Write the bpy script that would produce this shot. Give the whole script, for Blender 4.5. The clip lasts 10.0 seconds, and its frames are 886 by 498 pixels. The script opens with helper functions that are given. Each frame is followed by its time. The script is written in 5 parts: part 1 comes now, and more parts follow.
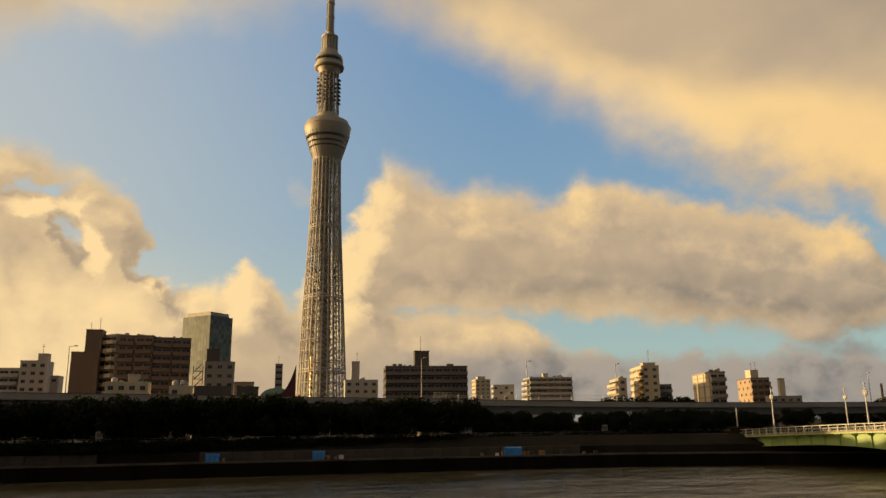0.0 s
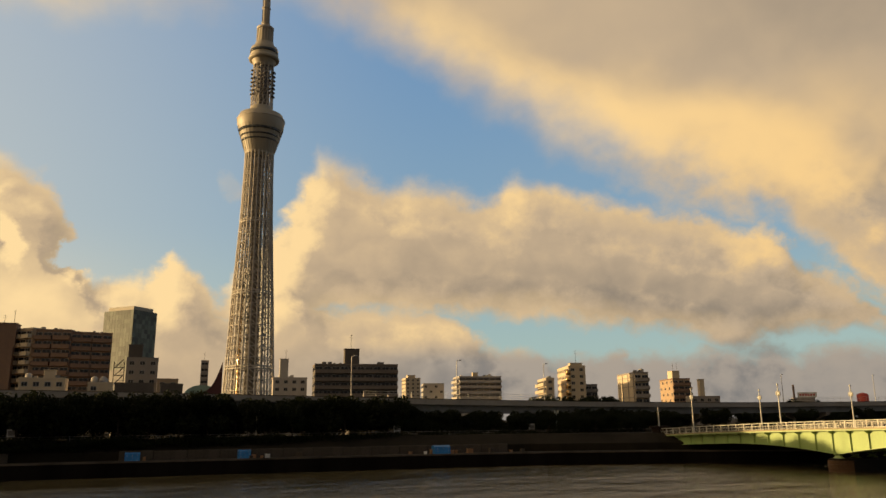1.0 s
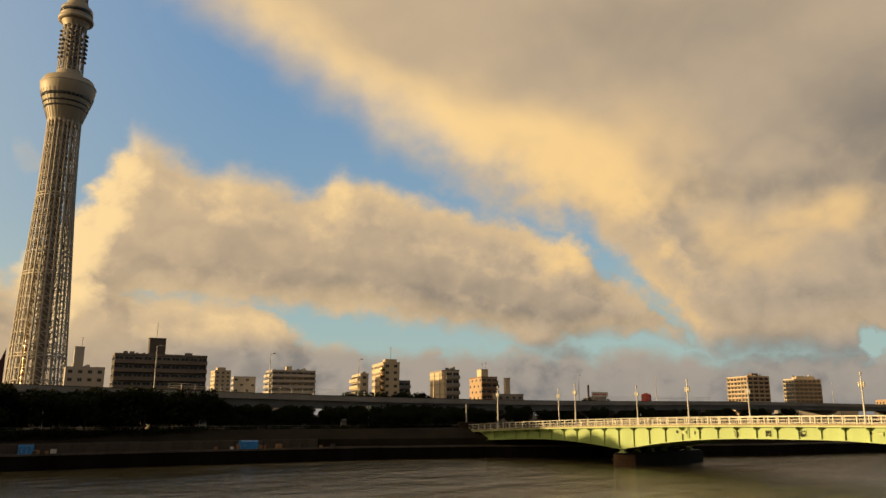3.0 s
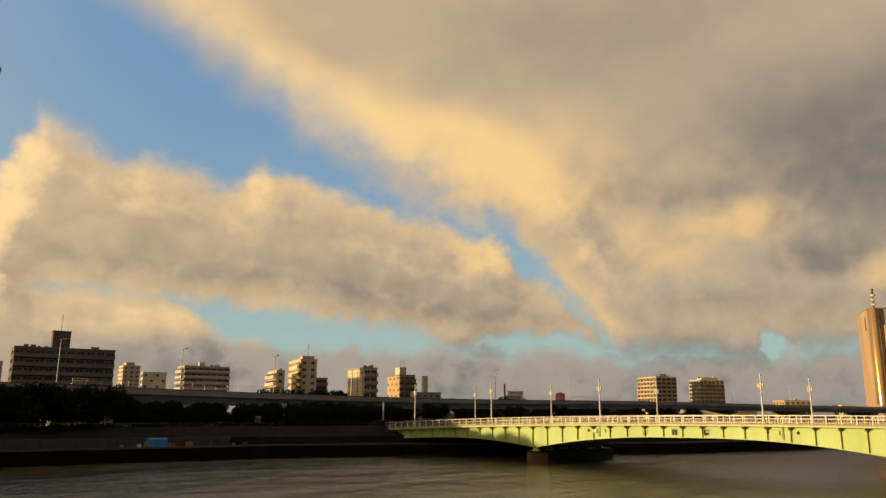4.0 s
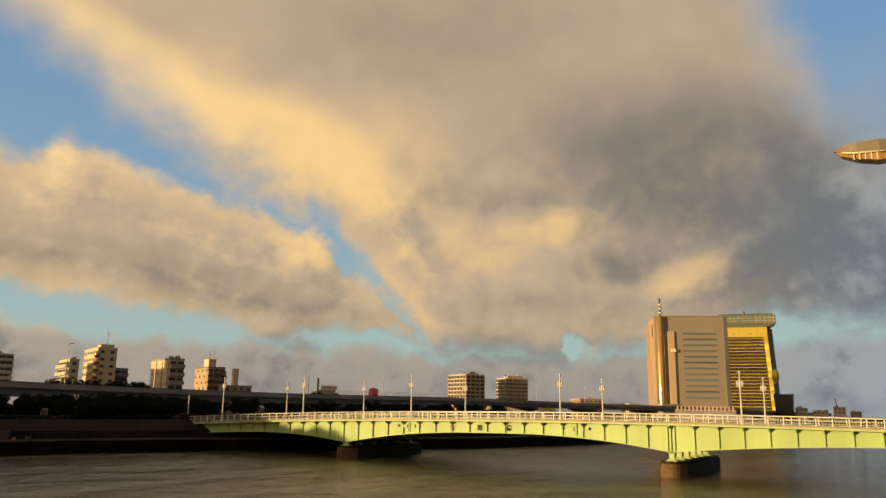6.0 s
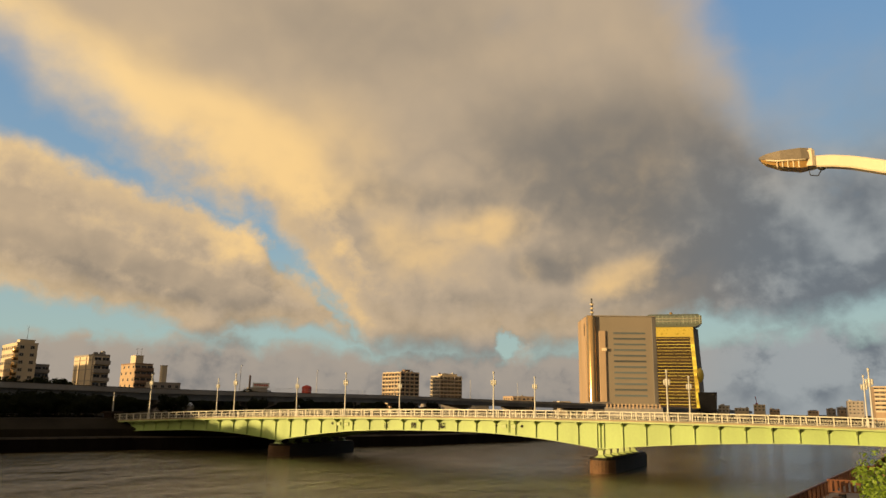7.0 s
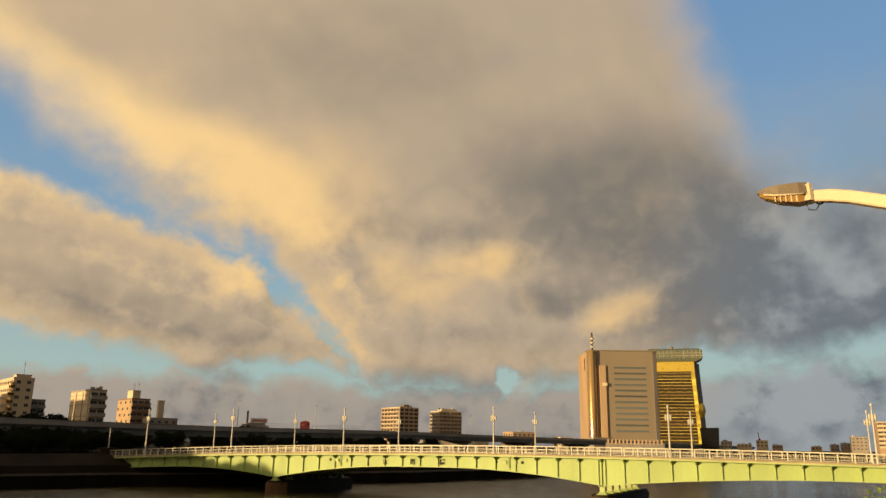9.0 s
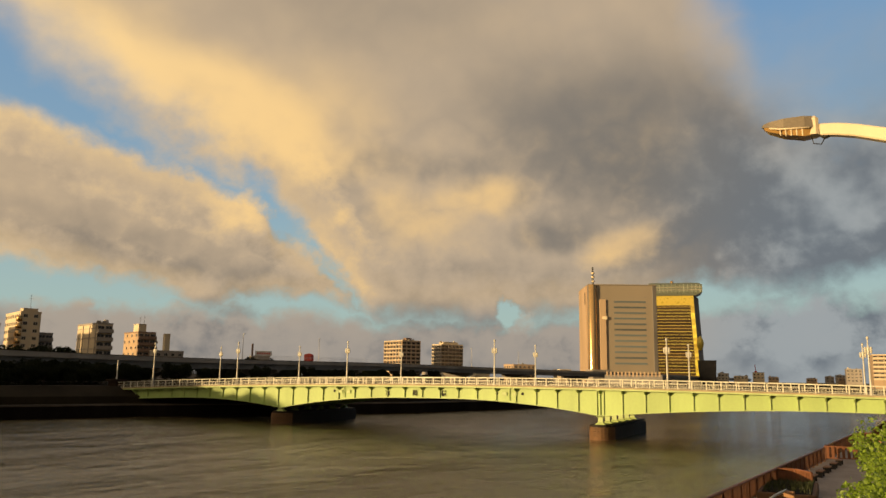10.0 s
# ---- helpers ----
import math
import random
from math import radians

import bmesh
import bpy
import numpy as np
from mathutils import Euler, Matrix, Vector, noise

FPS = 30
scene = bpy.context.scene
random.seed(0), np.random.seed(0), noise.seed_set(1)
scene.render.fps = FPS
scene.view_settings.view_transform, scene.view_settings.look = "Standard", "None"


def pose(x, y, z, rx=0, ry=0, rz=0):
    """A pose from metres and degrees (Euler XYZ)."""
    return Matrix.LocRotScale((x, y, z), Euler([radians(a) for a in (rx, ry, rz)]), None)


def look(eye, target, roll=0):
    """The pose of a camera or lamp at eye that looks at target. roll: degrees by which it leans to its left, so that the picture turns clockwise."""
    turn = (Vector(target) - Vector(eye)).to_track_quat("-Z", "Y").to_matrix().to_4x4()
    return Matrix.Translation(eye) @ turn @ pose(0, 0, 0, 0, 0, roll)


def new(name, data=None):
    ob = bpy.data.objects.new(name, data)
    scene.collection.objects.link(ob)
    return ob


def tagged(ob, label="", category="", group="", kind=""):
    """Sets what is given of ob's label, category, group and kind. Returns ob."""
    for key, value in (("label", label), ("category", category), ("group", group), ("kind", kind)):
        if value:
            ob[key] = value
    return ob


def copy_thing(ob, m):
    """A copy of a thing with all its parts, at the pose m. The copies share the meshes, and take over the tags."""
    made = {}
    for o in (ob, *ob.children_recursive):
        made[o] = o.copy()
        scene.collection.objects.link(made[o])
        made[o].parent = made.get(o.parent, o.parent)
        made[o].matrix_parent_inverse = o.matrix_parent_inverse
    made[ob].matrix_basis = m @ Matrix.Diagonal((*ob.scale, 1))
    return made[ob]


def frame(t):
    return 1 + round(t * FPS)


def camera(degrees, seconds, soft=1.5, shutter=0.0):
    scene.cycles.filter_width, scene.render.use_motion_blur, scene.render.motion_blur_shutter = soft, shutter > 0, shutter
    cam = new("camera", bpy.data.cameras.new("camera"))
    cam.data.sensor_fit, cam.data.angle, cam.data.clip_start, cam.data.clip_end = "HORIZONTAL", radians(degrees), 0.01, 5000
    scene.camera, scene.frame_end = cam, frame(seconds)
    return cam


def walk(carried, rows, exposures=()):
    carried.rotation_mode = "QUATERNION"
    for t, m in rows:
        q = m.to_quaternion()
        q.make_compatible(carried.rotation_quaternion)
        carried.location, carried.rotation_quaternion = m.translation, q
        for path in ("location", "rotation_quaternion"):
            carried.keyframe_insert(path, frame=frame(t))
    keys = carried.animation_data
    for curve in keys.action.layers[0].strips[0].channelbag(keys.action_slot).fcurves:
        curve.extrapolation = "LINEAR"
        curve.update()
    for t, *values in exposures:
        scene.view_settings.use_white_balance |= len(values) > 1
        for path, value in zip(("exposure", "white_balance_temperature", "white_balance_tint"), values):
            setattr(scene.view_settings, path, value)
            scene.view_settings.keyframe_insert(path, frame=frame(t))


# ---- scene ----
# camera: stands on the west levee, turns from the tower to the bridge
EYE = 9.5
cam = camera(60.6, 10.0)
ROWS = [
    (0.0, -19.58, 12.87, -0.61), (0.5, -21.99, 12.80, -0.56), (1.0, -24.76, 12.72, -0.46), (1.5, -26.63, 12.67, -0.37),
    (1.8, -29.22, 12.60, -0.24), (2.0, -31.16, 12.54, -0.16), (2.2, -32.77, 12.50, -0.12), (2.5, -34.39, 12.45, -0.04),
    (2.7, -36.16, 12.39, 0.00), (3.9, -43.70, 12.24, 0.35), (4.1, -45.24, 12.19, 0.38), (4.5, -47.32, 12.18, 0.49),
    (5.0, -51.24, 12.11, 0.63), (5.5, -54.78, 12.07, 0.78), (6.0, -58.18, 12.00, 0.93), (6.2, -59.72, 12.01, 0.95),
    (7.3, -63.28, 11.88, 0.90), (7.5, -62.79, 11.87, 0.90), (8.0, -63.03, 12.00, 0.87), (8.1, -63.04, 12.46, 0.87),
    (8.2, -63.05, 13.17, 0.88), (8.3, -63.06, 14.34, 0.88), (8.4, -63.07, 15.10, 0.88), (8.5, -63.08, 15.17, 0.88),
    (8.8, -63.07, 15.20, 0.90), (9.0, -63.06, 14.48, 0.91), (9.2, -63.05, 13.35, 0.92), (9.4, -63.04, 11.85, 0.93),
    (9.5, -63.03, 11.18, 0.93), (9.8, -63.02, 10.30, 0.91), (10.0, -63.01, 9.56, 0.90)]
walk(cam, [(t, pose(0, 0, EYE, 90 + pitch, 0, yaw) @ pose(0, 0, 0, 0, 0, roll)) for t, yaw, pitch, roll in ROWS])

# ---- sky, clouds and sun ----
SUN_AZ, SUN_EL = 62.0, 4.8        # degrees, counted to the left of +y
sun = new("sun", bpy.data.lights.new("sun", "SUN"))
sun.data.energy, sun.data.angle, sun.data.color = 6.0, radians(0.6), (1.0, 0.68, 0.32)
sv = Vector((-math.sin(radians(SUN_AZ)) * math.cos(radians(SUN_EL)), math.cos(radians(SUN_AZ)) * math.cos(radians(SUN_EL)), math.sin(radians(SUN_EL))))
sun.matrix_world = look(sv * 300, (0, 0, 0))


class Nodes:
    """Short hand for wiring shader nodes."""

    def __init__(self, tree):
        self.t = tree

    def put(self, value, socket):
        if isinstance(value, bpy.types.NodeSocket):
            self.t.links.new(value, socket)
        else:
            socket.default_value = value

    def add(self, kind, **inputs):
        n = self.t.nodes.new(kind)
        for k, v in inputs.items():
            self.put(v, n.inputs[int(k[1:])] if k[0] == "i" and k[1:].isdigit() else n.inputs[k])
        return n

    def math(self, op, a, b=0.0, c=0.0):
        n = self.t.nodes.new("ShaderNodeMath")
        n.operation = op
        for k, v in enumerate((a, b, c)):
            self.put(v, n.inputs[k])
        return n.outputs[0]

    def vec(self, op, a, b=(0, 0, 0), scale=None):
        n = self.t.nodes.new("ShaderNodeVectorMath")
        n.operation = op
        self.put(a, n.inputs[0])
        self.put(b, n.inputs[1])
        if scale is not None:
            self.put(scale, n.inputs["Scale"])
        return n.outputs["Value"] if op in ("LENGTH", "DOT_PRODUCT") else n.outputs["Vector"]

    def smooth(self, v, lo, hi, a=0.0, b=1.0):
        n = self.t.nodes.new("ShaderNodeMapRange")
        n.interpolation_type = "SMOOTHSTEP"
        for k, x in enumerate((v, lo, hi, a, b)):
            self.put(x, n.inputs[k])
        return n.outputs[0]

    def mix(self, f, a, b):
        n = self.t.nodes.new("ShaderNodeMix")
        n.data_type = "RGBA"
        self.put(f, n.inputs[0])
        self.put(a if not isinstance(a, tuple) else (*a, 1)[:4], n.inputs[6])
        self.put(b if not isinstance(b, tuple) else (*b, 1)[:4], n.inputs[7])
        return n.outputs[2]

    def noise(self, vec, scale, detail=4.0, rough=0.55, dist=0.0, colour=False):
        n = self.t.nodes.new("ShaderNodeTexNoise")
        self.put(vec, n.inputs["Vector"])
        for k, v in (("Scale", scale), ("Detail", detail), ("Roughness", rough), ("Distortion", dist)):
            self.put(v, n.inputs[k])
        return n.outputs["Color"] if colour else n.outputs[0]


world = bpy.data.worlds.new("sky")
scene.world = world
world.use_nodes = True
world.node_tree.nodes.clear()
W = Nodes(world.node_tree)

# outlines of the cloud layers: (azimuth, elevation) in degrees, azimuth counted to the left of +y
HIGH_EDGE = [(45, 24), (12.8, 24), (8.8, 26.4), (4.3, 26.8), (-0.5, 29.1), (-5.7, 29.9), (-13, 30.8), (-20, 27.8), (-25, 25), (-29.5, 23), (-33.7, 20.1),
             (-37.8, 18.7), (-43, 16.8), (-48.8, 14.7), (-51, 13.1), (-53, 11.5), (-55, 8.5), (-57, 5), (-61, 4.2), (-75, 4), (-80, 6), (-82, 8), (-88, 7), (-94, 8), (-110, 9)]
HIGH_TOP = [(45, 90), (-60, 90), (-79, 42), (-83.0, 31), (-85.2, 25), (-87, 20.6), (-90.4, 20.4), (-96, 21), (-110, 30)]
MID_TOP = [(-5, 6), (-9, 9.5), (-12.5, 14.5), (-15.4, 19.6), (-18.6, 19), (-20.3, 17.1), (-23.5, 17.3), (-27.4, 16.3), (-29.2, 17), (-30.4, 18.2), (-32.3, 17.2),
           (-35.5, 16.2), (-39, 15), (-42.6, 13.8), (-45.5, 12.9), (-48.5, 12.8), (-50.3, 10.5), (-53.8, 8.3), (-56, 5)]
MID_FOOT = [(-10.5, 8), (-12.5, 7), (-15.9, 8.3), (-22.8, 8), (-28.8, 8.3), (-33, 7.6), (-38.4, 7.1), (-42, 6), (-46, 5.1), (-49, 6.1), (-53.8, 6.4), (-57, 5)]
LOW_TOP = [(45, 9), (12, 9), (4.5, 10.5), (0, 8.8), (-2.4, 9.3), (-4.1, 11.4), (-5.4, 10.2), (-7.5, 8), (-9, 7.5), (-11.5, 10.6), (-13.5, 11.7), (-15, 9), (-18, 7.9), (-22.8, 7.8),
           (-25.8, 7.2), (-27.8, 5.1), (-31.8, 4.6), (-35.6, 4.4), (-36.7, 4.9), (-38, 3.1), (-44, 3.3), (-47, 2.5), (-50.6, 3.4), (-57, 3.2), (-75, 4), (-83, 5.4), (-86, 4.8), (-89.6, 6), (-93.5, 5.2), (-110, 5)]
EAST_TOP = [(45, 16), (12.2, 18.4), (9, 18.1), (8.2, 17.1), (6.5, 16.9), (4.2, 16.2), (2.6, 13.8), (1.0, 10), (-1, 7), (-4, 4)]
# loose puffs and holes: azimuth, elevation, half width, half height, tilt, amount
PUFFS = [(-8.2, 17.0, 2.0, 1.9, 0, 1.0), (-3.2, 18.4, 1.5, 0.7, 0, 0.5)]
HOLES = [(10.0, 15.4, 3.4, 0.8, 8, 1.3), (-67.9, 4.9, 1.4, 0.9, 0, 0.8), (7.6, 12.8, 1.1, 2.0, 10, 1.5), (2.0, 11.0, 1.8, 0.9, 0, 1.2), (-9.4, 12.6, 1.6, 1.6, 0, 1.0)]
# where the low sun catches the cloud, and where it is thick and grey
GLOW = [(-45.0, 20.0, 10.0, 4.0, -24, 1.0), (-35.0, 22.6, 8.0, 2.8, -24, 0.75), (-26.0, 28.0, 8.0, 3.0, -20, 0.6), (-54.0, 19.0, 8.0, 6.0, -20, 0.4), (7.5, 6.5, 11.0, 7.0, 0, 0.8), (-12.5, 9.4, 3.0, 3.0, 0, 0.6), (-77.2, 9.3, 4.4, 2.4, 0, 0.75),
        (-66.7, 13.6, 4.2, 1.6, 0, 0.6), (-47.5, 12.0, 3.4, 1.4, 0, 0.55), (-60.5, 11.8, 4.5, 2.2, 0, 0.5), (-4.0, 9.8, 3.0, 2.2, 0, 0.5), (3.0, 27.5, 12.0, 4.0, 0, 0.7)]
GREY = [(-76.0, 18.0, 14.0, 7.0, -10, 0.9), (-90.0, 9.0, 12.0, 10.0, 0, 1.0), (-71.0, 10.8, 4.0, 1.5, 0, 0.7), (-56.0, 0.8, 44.0, 4.6, 0, 1.0), (-58.0, 28.0, 16.0, 5.0, 0, 0.35), (-34.0, 10.0, 16.0, 2.4, -8, 0.3),
        (11.5, 17.6, 3.6, 1.6, 0, 1.3), (-60.0, 15.6, 9.0, 1.6, 0, 0.4)]


def blobs(where, rows, total=0.0):
    for az, el, rx, ry, tilt, amount in rows:
        m = W.t.nodes.new("ShaderNodeMapping")
        m.vector_type = "TEXTURE"
        if isinstance(total, bpy.types.NodeSocket):
            # the running sum feeds the next one, so that they are worked out one after another
            v = W.t.nodes.new("ShaderNodeVectorMath")
            v.operation = "MULTIPLY_ADD"
            W.put(total, v.inputs[0])
            v.inputs[1].default_value = (1e-6, 1e-6, 0)
            W.put(where, v.inputs[2])
            W.put(v.outputs[0], m.inputs["Vector"])
        else:
            W.put(where, m.inputs["Vector"])
        m.inputs["Location"].default_value = (az, el, 0)
        m.inputs["Rotation"].default_value = (0, 0, radians(-tilt))
        m.inputs["Scale"].default_value = (rx, ry, 1)
        total = W.math("ADD", total, W.smooth(W.vec("LENGTH", m.outputs[0]), 1.25, 0.25, 0.0, amount))
    return total


def outline(az, rows):
    """Elevation of a cloud's outline at an azimuth."""
    n = W.t.nodes.new("ShaderNodeValToRGB")
    W.put(W.math("DIVIDE", W.math("SUBTRACT", 45.0, az), 155.0), n.inputs[0])
    stops = n.color_ramp.elements
    for i, (a, e) in enumerate(rows):
        st = stops[i] if i < 2 else stops.new(1.0)
        st.position = (45.0 - a) / 155.0
        st.color = (e / 100.0,) * 3 + (1,)
    return W.math("MULTIPLY", W.add("ShaderNodeRGBToBW", i0=n.outputs[0]).outputs[0], 100.0)


way = W.add("ShaderNodeTexCoord").outputs["Generated"]
sep = W.add("ShaderNodeSeparateXYZ", i0=way)
azim = W.math("DEGREES", W.math("ARCTAN2", W.math("MULTIPLY", sep.outputs[0], -1.0), sep.outputs[1]))
elev = W.math("DEGREES", W.math("ARCSINE", sep.outputs[2]))
flat = W.vec("MULTIPLY", way, (1, 1, 1.15))


def cover(shift, after=None):
    """Cloud depth in degrees from its outline, in the direction az, el moved by shift degrees."""
    calm = W.smooth(elev, 13.0, 22.0, 1.0, 0.5)        # the high deck is smoother
    base = flat
    if after is not None:
        v = W.t.nodes.new("ShaderNodeVectorMath")
        v.operation = "MULTIPLY_ADD"
        W.put(after, v.inputs[0])
        v.inputs[1].default_value = (1e-7, 1e-7, 1e-7)
        W.put(flat, v.inputs[2])
        base = v.outputs[0]
    left = radians(42)
    at = W.vec("ADD", base, (-math.cos(left) * shift / 57, -math.sin(left) * shift / 57, shift * 0.9 / 57))
    big = W.vec("SUBTRACT", W.noise(at, 9.0, 3.0, 0.5, colour=True), (0.5, 0.5, 0.5))
    small = W.vec("SUBTRACT", W.noise(at, 34.0, 4.0, 0.6, colour=True), (0.5, 0.5, 0.5))
    pos = W.add("ShaderNodeCombineXYZ", i0=W.math("ADD", azim, shift), i1=W.math("ADD", elev, shift * 0.6), i2=0.0).outputs[0]
    pos = W.vec("ADD", pos, W.vec("MULTIPLY", big, (4.0, 3.0, 0)))
    broad = W.vec("MULTIPLY", pos, (1, 1, 0))
    pos = W.vec("ADD", pos, W.vec("MULTIPLY", W.vec("MULTIPLY", small, (2.6, 2.4, 0)), W.add("ShaderNodeCombineXYZ", i0=calm, i1=calm, i2=calm).outputs[0]))
    pos = W.vec("MULTIPLY", pos, (1, 1, 0))
    p = W.add("ShaderNodeSeparateXYZ", i0=pos)
    az, el = p.outputs[0], p.outputs[1]
    high = W.math("MINIMUM", W.math("SUBTRACT", el, outline(az, HIGH_EDGE)), W.math("MULTIPLY", W.math("SUBTRACT", outline(az, HIGH_TOP), el), 0.3))
    mid = W.math("MINIMUM", W.math("SUBTRACT", outline(az, MID_TOP), el), W.math("SUBTRACT", el, outline(az, MID_FOOT)))
    low = W.math("MAXIMUM", W.math("SUBTRACT", outline(az, LOW_TOP), el), W.math("SUBTRACT", outline(az, EAST_TOP), el))
    d = W.math("MAXIMUM", W.math("MAXIMUM", W.math("MULTIPLY", high, 0.6), mid), low)
    d = W.math("MINIMUM", W.math("MAXIMUM", d, -3.0), 3.0)
    loose = blobs(pos, PUFFS + [(a, e, rx, ry, t, -k) for a, e, rx, ry, t, k in HOLES])
    d = W.math("ADD", d, W.math("MULTIPLY", loose, 2.6))
    puff = W.math("SUBTRACT", 0.22, W.math("ABSOLUTE", W.math("SUBTRACT", W.noise(at, 12.0, 5.0, 0.48), 0.5)))
    d = W.math("ADD", d, W.math("MULTIPLY", W.math("MULTIPLY", puff, calm), 3.4))
    veil = W.math("MULTIPLY", W.math("SUBTRACT", W.noise(at, 5.0, 3.0, 0.5), 0.5), 2.6)
    return W.math("ADD", d, veil), broad


thick, warped = cover(0.0)
toward, _ = cover(1.5, thick)
# a dark cloud deck is added overhead and behind the view to cut fill light
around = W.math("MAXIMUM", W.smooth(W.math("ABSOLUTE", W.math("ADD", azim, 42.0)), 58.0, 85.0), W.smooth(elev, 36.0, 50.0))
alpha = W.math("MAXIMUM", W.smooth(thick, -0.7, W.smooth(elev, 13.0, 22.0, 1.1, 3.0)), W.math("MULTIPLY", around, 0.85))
relief = W.math("MULTIPLY", W.math("SUBTRACT", thick, toward), W.smooth(elev, 13.0, 24.0, 0.7, 0.32))
sky = W.t.nodes.new("ShaderNodeTexSky")
sky.sky_type, sky.sun_disc = "NISHITA", False
sky.sun_elevation, sky.sun_rotation = radians(SUN_EL), radians(-SUN_AZ)
sky.air_density, sky.dust_density, sky.ozone_density = 1.0, 0.6, 1.6
clear = W.vec("SCALE", sky.outputs[0], scale=0.10)
clear = W.mix(0.65, clear, W.mix(W.smooth(elev, 4.0, 34.0), (0.36, 0.54, 0.66), (0.20, 0.39, 0.68)))
# haze: turquoise low down, pale gold towards the sun
clear = W.mix(W.math("MULTIPLY", W.smooth(elev, 15.0, 2.0), 0.72), clear, (0.41, 0.53, 0.45))
facing = W.vec("DOT_PRODUCT", way, tuple(sv))
clear = W.mix(W.math("MULTIPLY", W.smooth(facing, 0.05, 0.85), 0.6), clear, (0.72, 0.68, 0.56))
clear = W.mix(W.math("MULTIPLY", W.smooth(facing, 0.30, 0.85), W.smooth(elev, 14.0, 3.0)), clear, (1.0, 0.70, 0.36))
side = W.smooth(facing, 0.62, -0.95)
lit = W.mix(side, (1.0, 0.72, 0.36), (0.90, 0.58, 0.235))
mid = W.mix(side, (0.60, 0.44, 0.27), (0.50, 0.39, 0.275))
dark = W.mix(side, (0.36, 0.28, 0.20), (0.19, 0.175, 0.155))
glow = blobs(warped, GLOW, W.math("MULTIPLY", relief, 0.55))
grey = blobs(warped, GREY, W.math("ADD", W.math("MULTIPLY", glow, 1e-6), W.math("MULTIPLY", W.smooth(thick, 1.5, 5.0), 0.3)))
cloud = W.mix(W.smooth(W.math("SUBTRACT", grey, W.math("MULTIPLY", relief, 0.7)), -0.1, 1.35), mid, dark)
# low and far cloud, and cloud opposite the sun, is not lit from below
away = W.smooth(facing, -0.70, -0.86, 0.0, 0.85)
dim = W.math("MULTIPLY", W.smooth(elev, 6.5, 3.0), W.smooth(facing, 0.45, 0.0, 0.0, 0.9))
glow = W.math("MULTIPLY", glow, W.math("SUBTRACT", 1.0, W.math("MAXIMUM", dim, away)))
cloud = W.mix(W.smooth(glow, -0.10, 1.2), cloud, lit)
# thin sunlit fringes
fringe = W.math("MULTIPLY", W.smooth(thick, 2.6, 0.4), W.smooth(elev, 4.0, 8.0, 0.0, 0.28))
cloud = W.mix(W.math("MULTIPLY", fringe, W.math("SUBTRACT", 1.0, away)), cloud, lit)
# opposite the sun the cloud keeps the blue of the sky
cloud = W.mix(W.math("MULTIPLY", W.smooth(elev, 6.0, 4.0), W.smooth(facing, 0.35, 0.05, 0.0, 0.75)), cloud, W.mix(W.smooth(relief, -0.5, 0.6), (0.20, 0.20, 0.20), (0.34, 0.31, 0.28)))
cloud = W.mix(away, cloud, W.mix(W.smooth(relief, -0.5, 0.6), (0.15, 0.18, 0.21), (0.33, 0.37, 0.39)))
# the unseen deck away from the sun is set dark grey to deepen shade
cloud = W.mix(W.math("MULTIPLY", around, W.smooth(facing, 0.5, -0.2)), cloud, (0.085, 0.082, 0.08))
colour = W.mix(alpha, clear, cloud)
bg = W.add("ShaderNodeBackground", i0=colour, i1=1.0)
W.t.links.new(bg.outputs[0], W.add("ShaderNodeOutputWorld").inputs[0])
scene.view_settings.exposure = 0.0


# ---- materials ----
def material(name, colour, rough=0.7, metal=0.0, vary=0.25, size=1.0, bump=0.2, second=None, streak=False, spec=0.5, each=0.0):
    """A weathered surface: colour broken up by broad stains and fine grain, with relief."""
    m = bpy.data.materials.new(name)
    m.use_nodes = True
    n = Nodes(m.node_tree)
    p = m.node_tree.nodes["Principled BSDF"]
    co = n.add("ShaderNodeTexCoord").outputs["Object"]
    if streak:
        stretched = n.vec("MULTIPLY", co, (1, 1, 0.12))
    else:
        stretched = co
    broad = n.noise(stretched, 0.35 / size, 4.0, 0.6)
    grain = n.noise(co, 5.0 / size, 6.0, 0.65)
    dark = tuple(c * (1 - vary) for c in colour)
    light = tuple(min(1.0, c * (1 + vary)) for c in (second or colour))
    f = n.math("ADD", n.math("MULTIPLY", broad, 0.7), n.math("MULTIPLY", grain, 0.3))
    c = n.mix(n.smooth(f, 0.3, 0.7), dark, light)
    if each:
        info = n.add("ShaderNodeObjectInfo").outputs["Random"]
        hsv = n.add("ShaderNodeHueSaturation")
        n.put(n.math("ADD", 1.0 - each, n.math("MULTIPLY", info, 2 * each)), hsv.inputs["Value"])
        n.put(c, hsv.inputs["Color"])
        c = hsv.outputs[0]
    n.put(c, p.inputs["Base Color"])
    n.put(n.math("ADD", rough - 0.1, n.math("MULTIPLY", grain, 0.2)), p.inputs["Roughness"])
    p.inputs["Metallic"].default_value = metal
    p.inputs["Specular IOR Level"].default_value = spec
    if bump:
        b = n.add("ShaderNodeBump", Strength=bump, Distance=0.02 * size, Height=grain)
        n.put(b.outputs[0], p.inputs["Normal"])
    return m


